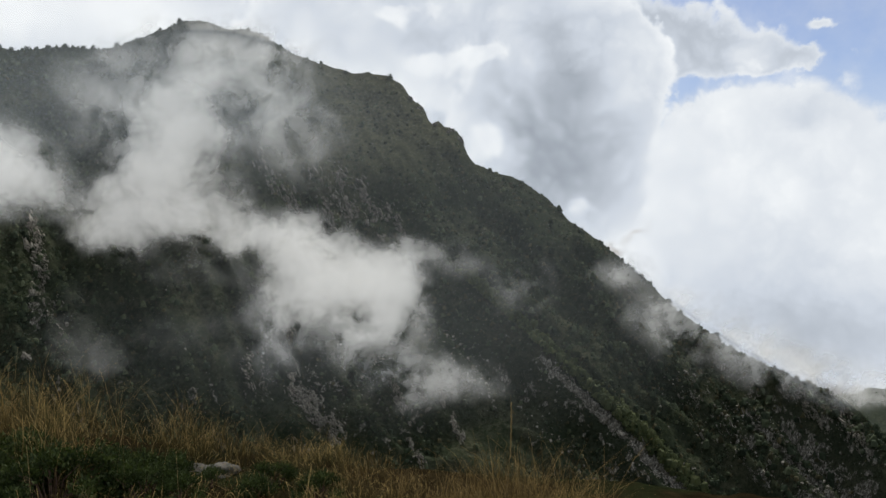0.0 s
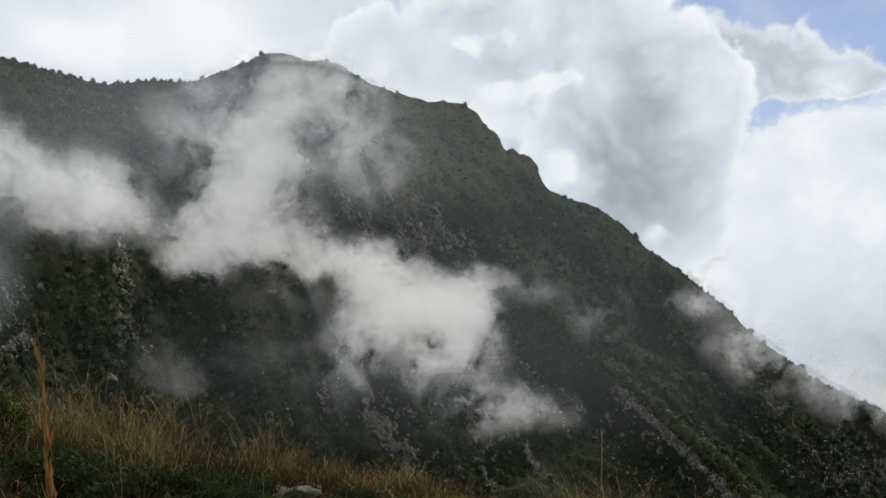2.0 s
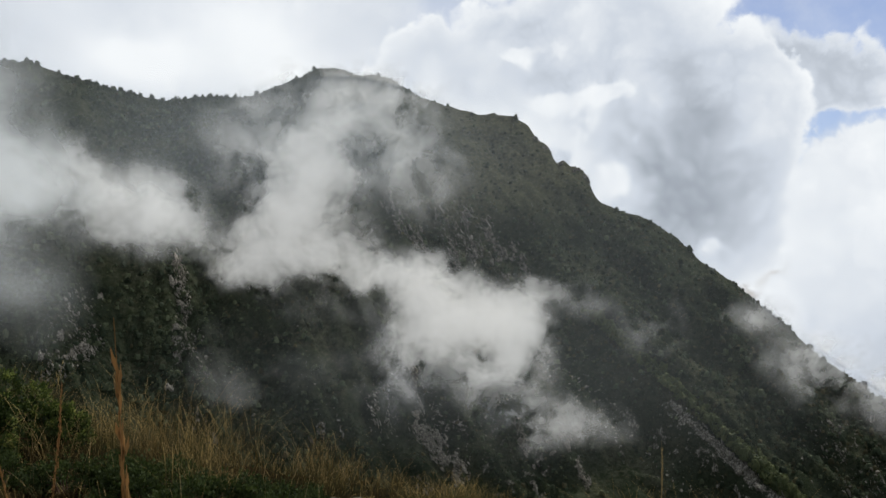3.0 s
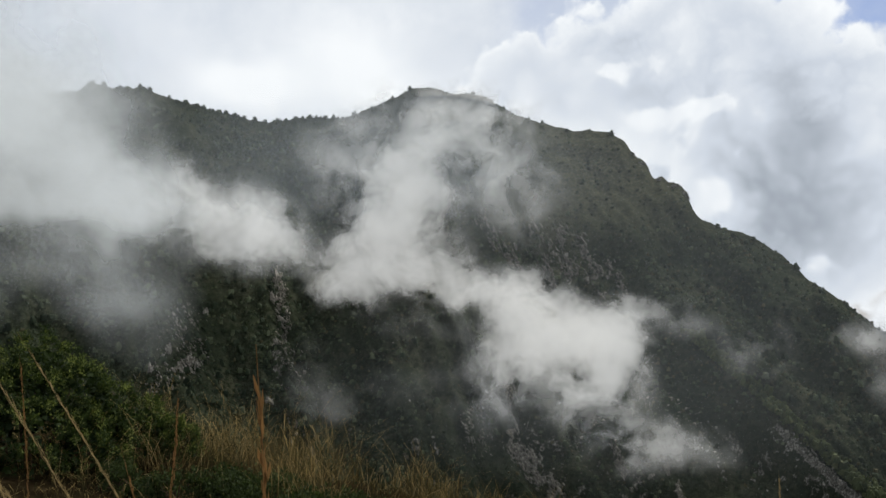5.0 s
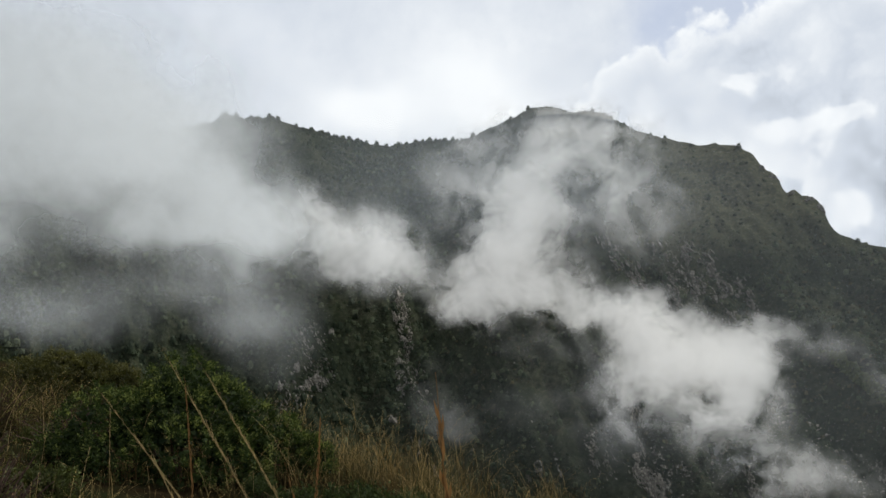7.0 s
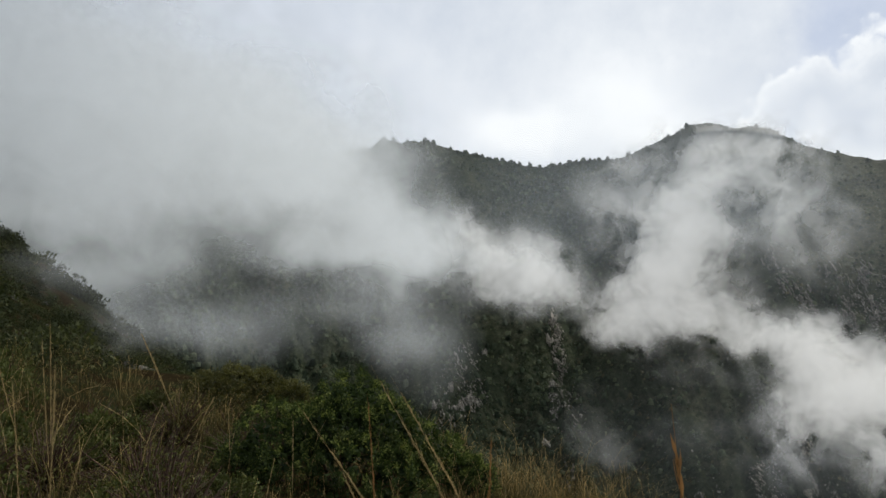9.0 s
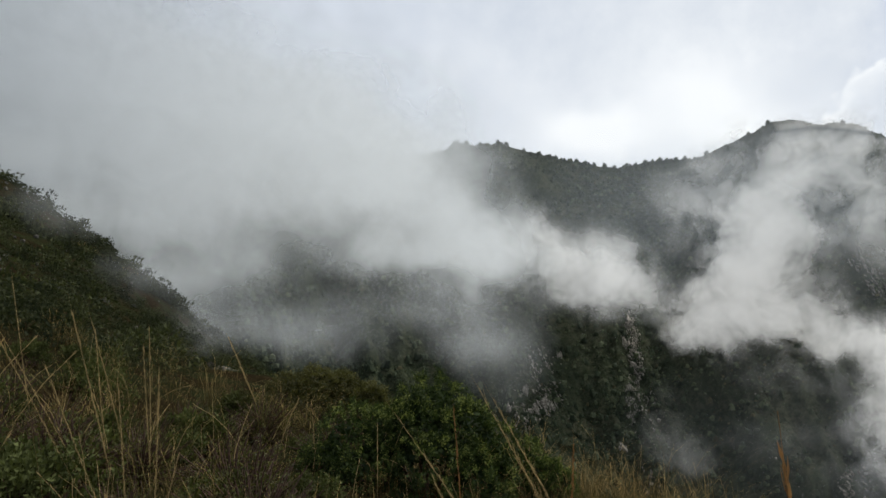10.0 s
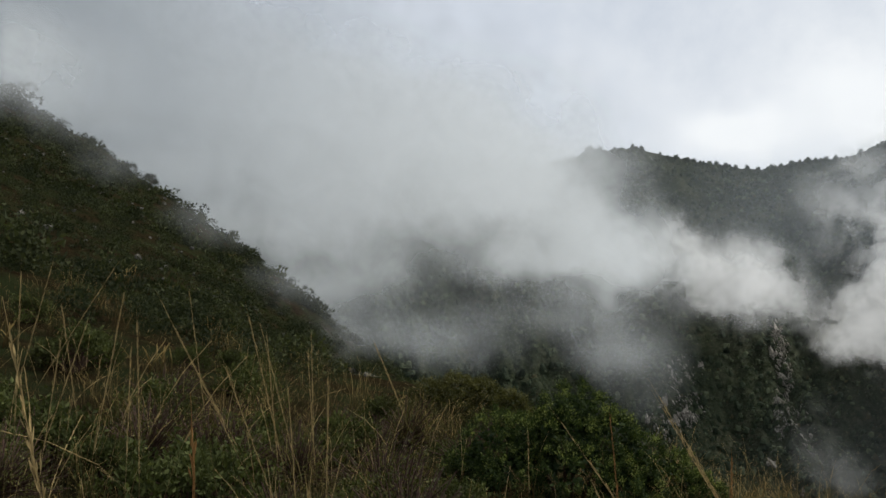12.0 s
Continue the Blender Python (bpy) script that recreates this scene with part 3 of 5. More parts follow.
mist_bank("broad grey bank of mist filling the valley head",
          [(37.6, 6.2, 3.0, 2.4, 1.2), (43.0, 9.4, 4.6, 3.0, 1.5), (51.0, 12.2, 9.0, 4.6, 1.6), (63.0, 13.5, 9.0, 5.5, 1.5), (67.0, 9.6, 5.0, 2.6, 0.65), (61.0, 5.0, 4.0, 2.4, 0.34), (77.0, 18.0, 9.0, 6.0, 3.0), (57.0, 7.2, 5.0, 2.6, 0.9), (42.0, 4.2, 4.0, 1.3, 0.75),
           (35.8, 3.8, 3.0, 1.6, 0.8), (53.0, 3.4, 2.8, 1.9, 0.45), (57.0, 1.4, 3.0, 2.0, 0.36), (39.5, 1.2, 4.0, 1.6, 0.15), (50.0, -1.2, 5.0, 1.6, 0.2), (47.5, -0.2, 4.5, 2.4, 0.11), (36.0, -1.8, 3.0, 1.5, 0.16), (37.0, 0.8, 4.0, 2.2, 0.12), (34.5, -3.4, 3.5, 2.4, 0.07)],
          (26, 96, -10, 28), lambda a, e, i: 190 + 26 * i + 0 * a, 2, 0.28, 11.0, 1.0, 1.3, mat=MIST_THICK, wave=0.0)
mist_bank("soft mist lapping over the hillside crest", [(78, 15.4, 6, 2.4, 0.5), (73, 12.8, 3.5, 1.3, 0.14), (68, 9.8, 4, 1.4, 0.10), (63, 6.2, 4, 1.4, 0.09), (58, 2.4, 4, 1.5, 0.09), (54.5, -1.0, 3, 1.6, 0.09)], (47, 94, -6, 25),
          lambda a, e, i: np.interp(a, [47, 55, 60, 77, 94], [36, 50, 60, 82, 92]) * (0.52 + 0.14 * i), 2, 0.25, 29.0, mat=MIST_THICK, wave=0.0)
# one flat veil paints the air's haze over the face and lifts its darks
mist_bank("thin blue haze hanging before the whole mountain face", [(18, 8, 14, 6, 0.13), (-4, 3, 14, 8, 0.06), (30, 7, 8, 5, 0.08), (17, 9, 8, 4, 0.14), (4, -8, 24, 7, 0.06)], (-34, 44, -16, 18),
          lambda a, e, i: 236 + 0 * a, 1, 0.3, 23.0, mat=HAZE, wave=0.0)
# another tinted sheet paints distance haze over the far green spur
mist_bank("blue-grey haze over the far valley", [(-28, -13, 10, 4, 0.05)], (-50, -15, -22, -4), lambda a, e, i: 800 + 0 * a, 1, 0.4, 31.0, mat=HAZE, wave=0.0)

LEAF = make_leaf_material("evergreen_leaves", (0.010, 0.017, 0.006), (0.032, 0.045, 0.015), (0.105, 0.130, 0.050), 0.7, 0.1)
LEAF_GREY = make_leaf_material("grey_green_leaves", (0.017, 0.021, 0.007), (0.052, 0.060, 0.020), (0.130, 0.145, 0.052), 0.8, 0.08, (0.026, 0.017, 0.010))
LEAF_BROWN = make_leaf_material("olive_brown_leaves", (0.024, 0.025, 0.007), (0.075, 0.072, 0.020), (0.15, 0.138, 0.042), 0.6, 0.2)


# dark and pale ends also carry the crown's shaded inside and lit tips
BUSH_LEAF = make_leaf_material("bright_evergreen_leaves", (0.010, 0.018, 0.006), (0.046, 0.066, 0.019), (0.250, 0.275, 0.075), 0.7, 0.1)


def make_grass_material(name, base, mid, tip, green=0.93):
    m, k, b, out = material(name, 0.8, 0.08)
    att = k.add("ShaderNodeAttribute")
    att.attribute_name = "along"
    tone = k.add("ShaderNodeAttribute")
    tone.attribute_name = "tone"
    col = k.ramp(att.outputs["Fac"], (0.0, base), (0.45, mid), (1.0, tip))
    rnd = k.add("ShaderNodeNewGeometry").outputs["Random Per Island"]
    col = k.mix(k.span(rnd, 0.25, 0.75, 0.0, green), col, (0.022, 0.026, 0.009))
    col = k.mix(k.math("MULTIPLY", tone.outputs["Fac"], 0.5), col, (0.10, 0.056, 0.020))
    k.link(col, b.inputs["Base Color"])
    tr = k.add("ShaderNodeBsdfTranslucent")
    k.link(col, tr.inputs[0])
    mx = k.add("ShaderNodeMixShader")
    mx.inputs[0].default_value = 0.35
    k.link(b.outputs[0], mx.inputs[1])
    k.link(tr.outputs[0], mx.inputs[2])
    k.link(mx.outputs[0], out.inputs[0])
    return m


# lighter than the other scrub: sunlight on the rib is put into this green
RIB_LEAF = make_leaf_material("sunlit_tone_rib_leaves", (0.026, 0.036, 0.017), (0.070, 0.084, 0.036), (0.150, 0.160, 0.072), 0.7, 0.1, (0.12, 0.105, 0.045))
# near-black foot, bright tip: tussock shade and top light put into blade colour
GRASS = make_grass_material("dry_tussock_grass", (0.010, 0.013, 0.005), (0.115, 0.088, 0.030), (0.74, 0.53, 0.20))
RUSSET = make_grass_material("russet_plume", (0.06, 0.035, 0.015), (0.22, 0.115, 0.040), (0.40, 0.21, 0.075), 0.3)
STRAW = make_grass_material("straw_stalk", (0.07, 0.055, 0.026), (0.26, 0.185, 0.080), (0.62, 0.46, 0.21), 0.35)


def make_bark_material():
    m, k, b, out = material("shrub_bark", 0.9, 0.2)
    n = k.noise(position(k), 40.0, 6, 0.6)
    k.link(k.ramp(n, (0.3, (0.030, 0.018, 0.013)), (0.7, (0.11, 0.066, 0.045))), b.inputs["Base Color"])
    bump(k, b, n, 0.5, 0.004)
    return m


BARK = make_bark_material()
BOULDER_ROCK = make_rock_material("lichen_limestone", 0.6)
PALE_ROCK = make_rock_material("pale_limestone", 1.5, 0.4)


# ---------------------------------------------------------------- plants
def unit(v):
    return v / np.maximum(np.linalg.norm(v, axis=-1, keepdims=True), 1e-9)


def ball(n, rng, low=-0.25):
    v = unit(rng.normal(size=(n * 3, 3)))
    return v[v[:, 2] > low][:n]


def leaves(centres, outward, length, width, rng, spread=0.8, plain=False):
    """Pointed folded leaves, two triangles each, that grow from the centres roughly outward."""
    n = len(centres)
    axis = unit(outward + spread * rng.normal(size=(n, 3)))
    side = unit(np.cross(axis, rng.normal(size=(n, 3))))
    lift = np.cross(side, axis)
    L = (length * rng.uniform(0.6, 1.25, n))[:, None]
    W = (width * rng.uniform(0.7, 1.2, n))[:, None]
    if plain:
        v = np.stack([centres - side * W * 0.5, centres + side * W * 0.5, centres + axis * L], 1).reshape(-1, 3)
        return v, np.arange(n * 3).reshape(-1, 3)
    v = np.stack([centres, centres + axis * L * 0.5 + side * W * 0.5 + lift * W * 0.2, centres + axis * L,
                  centres + axis * L * 0.5 - side * W * 0.5 + lift * W * 0.2], 1).reshape(-1, 3)
    q = np.arange(n)[:, None] * 4
    return v, np.concatenate([q + [0, 1, 2], q + [0, 2, 3]])


def crown_template(rng, tufts=10):
    """A small rounded crown seen from far off: a lumpy mound, open below, with ragged tufts."""
    rings, n = ((0.55, 0.8), (0.9, -0.1)), 5
    v = [(0, 0, 1.0)]
    for i, (rad, up) in enumerate(rings):
        v += [(rad * math.cos(6.2832 * (j + 0.5 * i) / n), rad * math.sin(6.2832 * (j + 0.5 * i) / n), up) for j in range(n)]
    f = [(0, 1 + j, 1 + (j + 1) % n) for j in range(n)]
    for i in range(len(rings) - 1):
        p, q = 1 + n * i, 1 + n * (i + 1)
        for j in range(n):
            k = (j + 1) % n
            f += [(p + j, q + j, q + k), (p + j, q + k, p + k)] if i % 2 else [(p + j, q + j, p + k), (p + k, q + j, q + k)]
    v = np.array(v) * rng.uniform(0.62, 1.15, (len(v), 1)) * [1, 1, rng.uniform(0.9, 1.35)]
    d = ball(tufts, rng, -0.4)
    return join([(v, np.array(f)), leaves(d * 0.7, unit(d + [0, 0, 0.3]), 0.55, 0.34, rng, 0.7, True)])


def scatter(name, label, category, templates, at, size, mat, rng, squash=0.25, turn=6.283):
    """Many clumps as one sheet of growth."""
    V, F, Tn, base = [], [], [], 0
    pick = rng.integers(0, len(templates), len(at))
    for i, (v0, f0) in enumerate(templates):
        who = np.where(pick == i)[0]
        if not len(who):
            continue
        a = rng.uniform(0, turn, len(who))
        s = size[who]
        c, sn = np.cos(a), np.sin(a)
        tall = s * rng.uniform(1 - squash, 1 + squash, len(who))
        v = np.stack([(v0[None, :, 0] * c[:, None] - v0[None, :, 1] * sn[:, None]) * s[:, None],
                      (v0[None, :, 0] * sn[:, None] + v0[None, :, 1] * c[:, None]) * s[:, None], v0[None, :, 2] * tall[:, None]], -1) + at[who][:, None, :]
        f = f0[None] + (np.arange(len(who)) * len(v0))[:, None, None]
        V.append(v.reshape(-1, 3))
        F.append(f.reshape(-1, 3) + base)
        Tn.append(np.repeat(rng.uniform(0, 1, len(who)), len(v0)))
        base += v[..., 0].size
    me = mesh_from(name, np.concatenate(V), np.concatenate(F), mat, {"tone": np.concatenate(Tn)}, False)
    return tagged(new(name, me), label, category, kind="stuff")


def polar(az, r, sink=0.0):
    t = np.radians(az)
    return stack(-np.sin(t) * r, np.cos(t) * r, land(az, r) - sink)


def mountain_scrub():
    rng = np.random.default_rng(11)
    far = [crown_template(rng) for _ in range(14)]
    n = 80000
    az = rng.uniform(-29, 56, n)
    rm = ridge_dist(az)
    rb = np.minimum(rm - 60, 255)
    s = rng.uniform(0.0, 1.01, n) ** 0.9
    r = rb + (rm - rb) * s
    p = polar(az, r, 0.3)
    el = np.degrees(np.arctan2(p[:, 2] - EYE, r))
    u = rib_u(az, el)
    cover = 0.52 + 0.8 * fbm(p / 38.0, 4) + 0.35 * fbm(stack(u * 0.35, el * 0.08, 9.0 + 0 * u), 3)
    cover = cover - 0.22 * smooth(12, 3, az) * smooth(0, 4, el) + 0.25 * smooth(14, 24, az)
    cover = cover - 0.2 * smooth(-8, -13, el) * smooth(28, 8, az)
    rib = np.exp(-((az - 1.14 * el - 2.9 + 0.6) / 0.7) ** 2) * smooth(-3, -5, el)
    across = az - 1.14 * el - 2.9
    wall = (across > 0.6) * (across < 1.6) * smooth(-8.0, -10.5, el)
    lea = meadow(az, el)
    cover = cover * (1 - 0.5 * lea) - 0.6 * wall
    keep = rng.uniform(0, 1, n) < cover + 0.8 * rib * (1 - wall)
    p, el, rib = p[keep], el[keep], rib[keep]
    size = np.minimum(rng.lognormal(0.0, 0.58, len(p)) * 0.66, 2.0)
    size = size * (1 + 0.15 * smooth(10, 22, az[keep])) * (1 - 0.25 * lea[keep])
    dry = (rng.uniform(0, 1, len(p)) < 0.22 - 0.18 * smooth(18, 28, az[keep]) + 0.22 * smooth(3, -3, az[keep]) + 0.3 * lea[keep]) & (rib < 0.3)
    fresh = ~dry & (rib > 0.35)
    m_az, m_el = rng.uniform(-10, 15, 900), rng.uniform(-3.0, 9.0, 900)
    ok = m_el < np.interp(m_az, RIDGE_AZ, RIDGE_EL) - 0.6
    m_az, m_el = m_az[ok], m_el[ok]
    scatter("pasture_shrubs", "dark rounded shrubs dotted over the high pasture", "scrub", far, polar(m_az, on_face(m_az, m_el), 0.2), np.minimum(rng.lognormal(-0.05, 0.35, len(m_az)), 1.6), SCRUB_DARK, rng)
    q_el = rng.uniform(-19, -3.5, 2600)
    q_az = 1.14 * q_el + 2.9 - rng.uniform(-0.15, 0.8, 2600)
    q_r = face_dist(q_az, q_el) - 8
    for _ in range(6):
        err = np.degrees(np.arctan2(land(q_az, q_r) - EYE, q_r)) - q_el
        q_r = q_r - err * 4.0
    ok = (q_r > 200) & (q_r < ridge_dist(q_az))
    scatter("rib_bushes", "bright green bushes crowding the crest of the rocky rib", "scrub", far, polar(q_az[ok], q_r[ok], 0.2), rng.lognormal(0.1, 0.3, ok.sum()), RIB_LEAF, rng)
    scatter("rib_scrub", "fresh green bushes along the rocky rib", "scrub", far, p[fresh], size[fresh] * 1.1, RIB_LEAF, rng)
    dry_or_fresh = dry | fresh
    scatter("mountain_scrub", "dense dark green evergreen scrub on the mountain face", "scrub", far, p[~dry_or_fresh], size[~dry_or_fresh], SCRUB, rng)
    scatter("dry_mountain_scrub", "dry olive tussocks and scrub on the mountain face", "scrub", far, p[dry], size[dry] * 0.7, SCRUB_DRY, rng)


def stone_template(rng, rough=0.35):
    bm = bmesh.new()
    bmesh.ops.create_icosphere(bm, subdivisions=1, radius=1)
    v = np.array([q.co for q in bm.verts])
    f = np.array([[q.index for q in t.verts] for t in bm.faces])
    bm.free()
    v = v * (1 + rough * rng.normal(size=(len(v), 1))) * rng.uniform(0.6, 1.3, 3)
    return v, f


def scatter_stones(name, label, at, size, mat, rng):
    return scatter(name, label, "rocks", [stone_template(rng) for _ in range(8)], at, size, mat, rng, 0.3)


def mountain_rocks():
    rng = np.random.default_rng(5)
    n = 34000
    az = rng.uniform(-30, 34, n)
    rm = ridge_dist(az)
    rb = np.minimum(rm - 60, 255)
    r = rb + (rm - rb) * rng.uniform(0, 0.8, n)
    p = polar(az, r, 0.2)
    el = np.degrees(np.arctan2(p[:, 2] - EYE, r))
    u = rib_u(az, el)
    bare = 2.2 * fbm(stack(u * 0.35, el * 0.08, 3.0 + 0 * u), 4) - 0.62 + 0.4 * smooth(-6, -12, el) * smooth(24, 8, az) + 0.12 * smooth(-14, -20, az) + 0.22 * smooth(-5, -9, el) * smooth(12, 4, az)
    bare = bare - 0.5 * smooth(-1, 4, el)
    bare = bare + 1.0 * np.exp(-((az - 1.14 * el - 4.0) / 0.5) ** 2) * smooth(-8, -10.5, el)
    bare = bare - 0.8 * smooth(-0.1, -0.6, az - 1.14 * el - 2.9) * smooth(-6.5, -4.5, az - 1.14 * el - 2.9) * smooth(-2, -5, el)
    # the pale gully walls
    bare = bare + 1.1 * np.exp(-((az - 26.2) / 0.6) ** 2) * smooth(-9, -6, el) * smooth(1, -1, el) + 0.9 * np.exp(-((az - 32.5) / 1.6) ** 2 - ((el + 5.5) / 1.6) ** 2)
    keep = rng.uniform(0, 1, n) < bare
    scatter_stones("mountain_rocks", "pale broken limestone outcrops on the mountain face", p[keep], np.minimum(rng.lognormal(-1.45, 0.5, keep.sum()), 0.6), PALE_ROCK, rng)


def on_face(az, el):
    """Distance at which the face is met along each direction."""
    r = face_dist(az, el) - 8
    for _ in range(9):
        r = np.clip(r - (np.degrees(np.arctan2(land(az, r) - EYE, r)) - el) * 3.5, 200, ridge_dist(az) - 1)
    return r


def rock_streaks(name, label, seed, mat, streaks, median, largest):
    """Streaks of broken rock down the face: from, to (azimuth, height), width and number of stones."""
    rng = np.random.default_rng(seed)
    az, el = [], []
    for a0, e0, a1, e1, w, n in streaks:
        t = rng.uniform(0, 1, n)
        az.append(a0 + (a1 - a0) * t + rng.normal(size=n) * w * 0.65)
        el.append(e0 + (e1 - e0) * t + rng.normal(size=n) * w * 0.6)
    az, el = np.concatenate(az), np.concatenate(el)
    keep = fbm(stack(az * 1.3, el * 0.6, 2.0), 3) > -0.12
    az, el = az[keep], el[keep]
    tall = []
    for _ in range(10):
        v, f = stone_template(rng, 0.3)
        v = v * [rng.uniform(0.5, 0.9), 0.7, rng.uniform(1.0, 2.4)]
        v[:, 0] -= rng.uniform(0.2, 0.8) * v[:, 2]
        tall.append((v, f))
    scatter(name, label, "rocks", tall, polar(az, on_face(az, el), -0.45), np.minimum(rng.lognormal(math.log(median), 0.6, len(az)), largest), mat, rng, 0.4, 0.7)


def gully_rocks():
    rock_streaks("shoulder_rocks", "grey broken rock ribs below the high pasture", 18, ROCK,
                 ((8.8, 3.2, 7.4, -1.0, 0.4, 260), (7.3, 3.4, 5.8, -0.6, 0.45, 320), (5.7, 2.6, 4.2, -1.4, 0.45, 300), (10.4, 1.6, 9.0, -1.4, 0.4, 220), (3.9, 1.0, 2.0, -2.8, 0.4, 200), (12.5, 4.4, 11.0, 1.4, 0.4, 160)), 0.42, 1.2)
    rock_streaks("gully_rocks", "streaks of pale broken limestone down the gullies", 17, PALE_ROCK, ((26.3, 0.2, 25.5, -4.4, 0.34, 650), (25.5, -4.4, 24.2, -8.5, 0.5, 220), (32.6, -2.4, 31.2, -5.6, 0.7, 420), (33.6, -6.4, 31.2, -5.8, 0.5, 420), (34.4, -7.6, 32.6, -6.8, 0.6, 160),
                                 (11.4, -5.0, 9.6, -10.6, 0.35, 700), (10.6, -11.0, 7.2, -14.9, 0.4, 1100), (9.3, -11.6, 6.8, -14.4, 0.25, 500), (3.6, -10.6, 1.3, -17.0, 0.22, 520), (0.9, -10.2, -1.3, -15.2, 0.22, 420), (5.6, -7.6, 4.6, -10.0, 0.6, 300), (-8.6, -10.8, -15.2, -16.7, 0.35, 260),
                                 (13.2, -9.0, 12.4, -11.6, 0.6, 220), (8.4, 3.0, 5.6, -1.4, 0.35, 260), (-16.0, -10.5, -20.0, -14.5, 1.6, 420), (-22.6, -10.4, -24.6, -12.6, 0.5, 420), (-24.8, -11.4, -27.2, -14.0, 0.5, 420)), 0.235, 0.7)


def shrub_template(rng, n, leaf):
    """A rounded cushion of small leaves, several heads grown together."""
    heads = np.concatenate([[[0, 0, 0.1, 0.75]], np.stack([rng.uniform(-0.55, 0.55, 4), rng.uniform(-0.55, 0.55, 4), rng.uniform(0.0, 0.4, 4), rng.uniform(0.35, 0.55, 4)], -1)])
    who = rng.integers(0, len(heads), n)
    d = unit(rng.normal(size=(n, 3)) + [0, 0, 0.35])
    c = heads[who, :3] + d * heads[who, 3:] * rng.uniform(0.7, 1.02, (n, 1))
    keep = c[:, 2] > -0.2
    return leaves(c[keep] - d[keep] * leaf * 0.3, unit(d[keep] + [0, 0, 0.25]), leaf, leaf * 0.75, rng, 0.7, True)


def hill_growth():
    rng = np.random.default_rng(21)
    tem = [shrub_template(rng, 170, 0.18) for _ in range(6)]
    n = 7000
    az = rng.uniform(44, 84, n)
    r = rng.uniform(15, 112, n) ** 1.0
    p = polar(az, r, 0.1)
    keep = rng.uniform(0, 1, n) < 0.62 + 0.7 * fbm(p / 10.0, 3)
    keep &= ~((r < 26) & (az < 56))
    p, r = p[keep], r[keep]
    size = rng.lognormal(-0.62, 0.42, len(p)) * np.interp(r, [15, 60, 110], [0.6, 1.0, 1.25])
    close = r < 42
    fine = [shrub_template(rng, 310, 0.116) for _ in range(5)]
    scatter("hillside_scrub", "low evergreen scrub in a shaded tone covering the near hillside", "scrub", tem, p[~close], size[~close], HILL_SCRUB, rng)
    scatter("lower_hillside_scrub", "leafy evergreen scrub at the foot of the hillside", "scrub", fine, p[close], size[close], HILL_SCRUB, rng)
    n = 4200
    az = rng.uniform(44, 84, n)
    r = rng.uniform(12, 112, n)
    p = polar(az, r, 0.05)
    keep = rng.uniform(0, 1, n) < np.where(r < 13, 0.16, -0.14) + 0.5 * fbm(p / 7.0 + 9, 3)
    p = np.repeat(p[keep], 26, 0)
    p[:, :2] += rng.normal(size=(len(p), 2)) * 0.16
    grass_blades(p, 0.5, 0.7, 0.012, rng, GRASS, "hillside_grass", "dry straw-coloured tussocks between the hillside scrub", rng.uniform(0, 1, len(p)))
    n = 2600
    az = rng.uniform(46, 84, n)
    r = rng.uniform(24, 112, n)
    p = polar(az, r, -0.06)
    keep = rng.uniform(0, 1, n) < 0.22 + 1.3 * fbm(p / 12.0 + 31, 3)
    scatter_stones("hillside_stones", "grey limestone blocks scattered over the near hillside", p[keep], np.minimum(rng.lognormal(-2.3, 0.5, keep.sum()), 0.2) * np.interp(r[keep], [24, 112], [0.6, 1.3]), BOULDER_ROCK, rng)


def tube(points, radii, sides=5):
    """A tapered tube along points."""
    points = np.asarray(points, float)
    V, F = [], []
    for i, p in enumerate(points):
        d = points[min(i + 1, len(points) - 1)] - points[max(i - 1, 0)]
        d = d / np.linalg.norm(d)
        a = np.cross(d, (0.3, 1, 0.1) if abs(d[1]) < 0.9 else (1, 0, 0.2))
        a /= np.linalg.norm(a)
        b = np.cross(d, a)
        for j in range(sides):
            t = 6.2832 * j / sides
            V.append(p + radii[i] * (math.cos(t) * a + math.sin(t) * b))
    for i in range(len(points) - 1):
        for j in range(sides):
            k, l = i * sides + j, i * sides + (j + 1) % sides
            F += [(k, l, l + sides), (k, l + sides, k + sides)]
    return np.array(V), np.array(F)


def join(pieces):
    V, F, base = [], [], 0
    for v, f in pieces:
        V.append(v)
        F.append(f + base)
        base += len(v)
    return np.concatenate(V), np.concatenate(F)


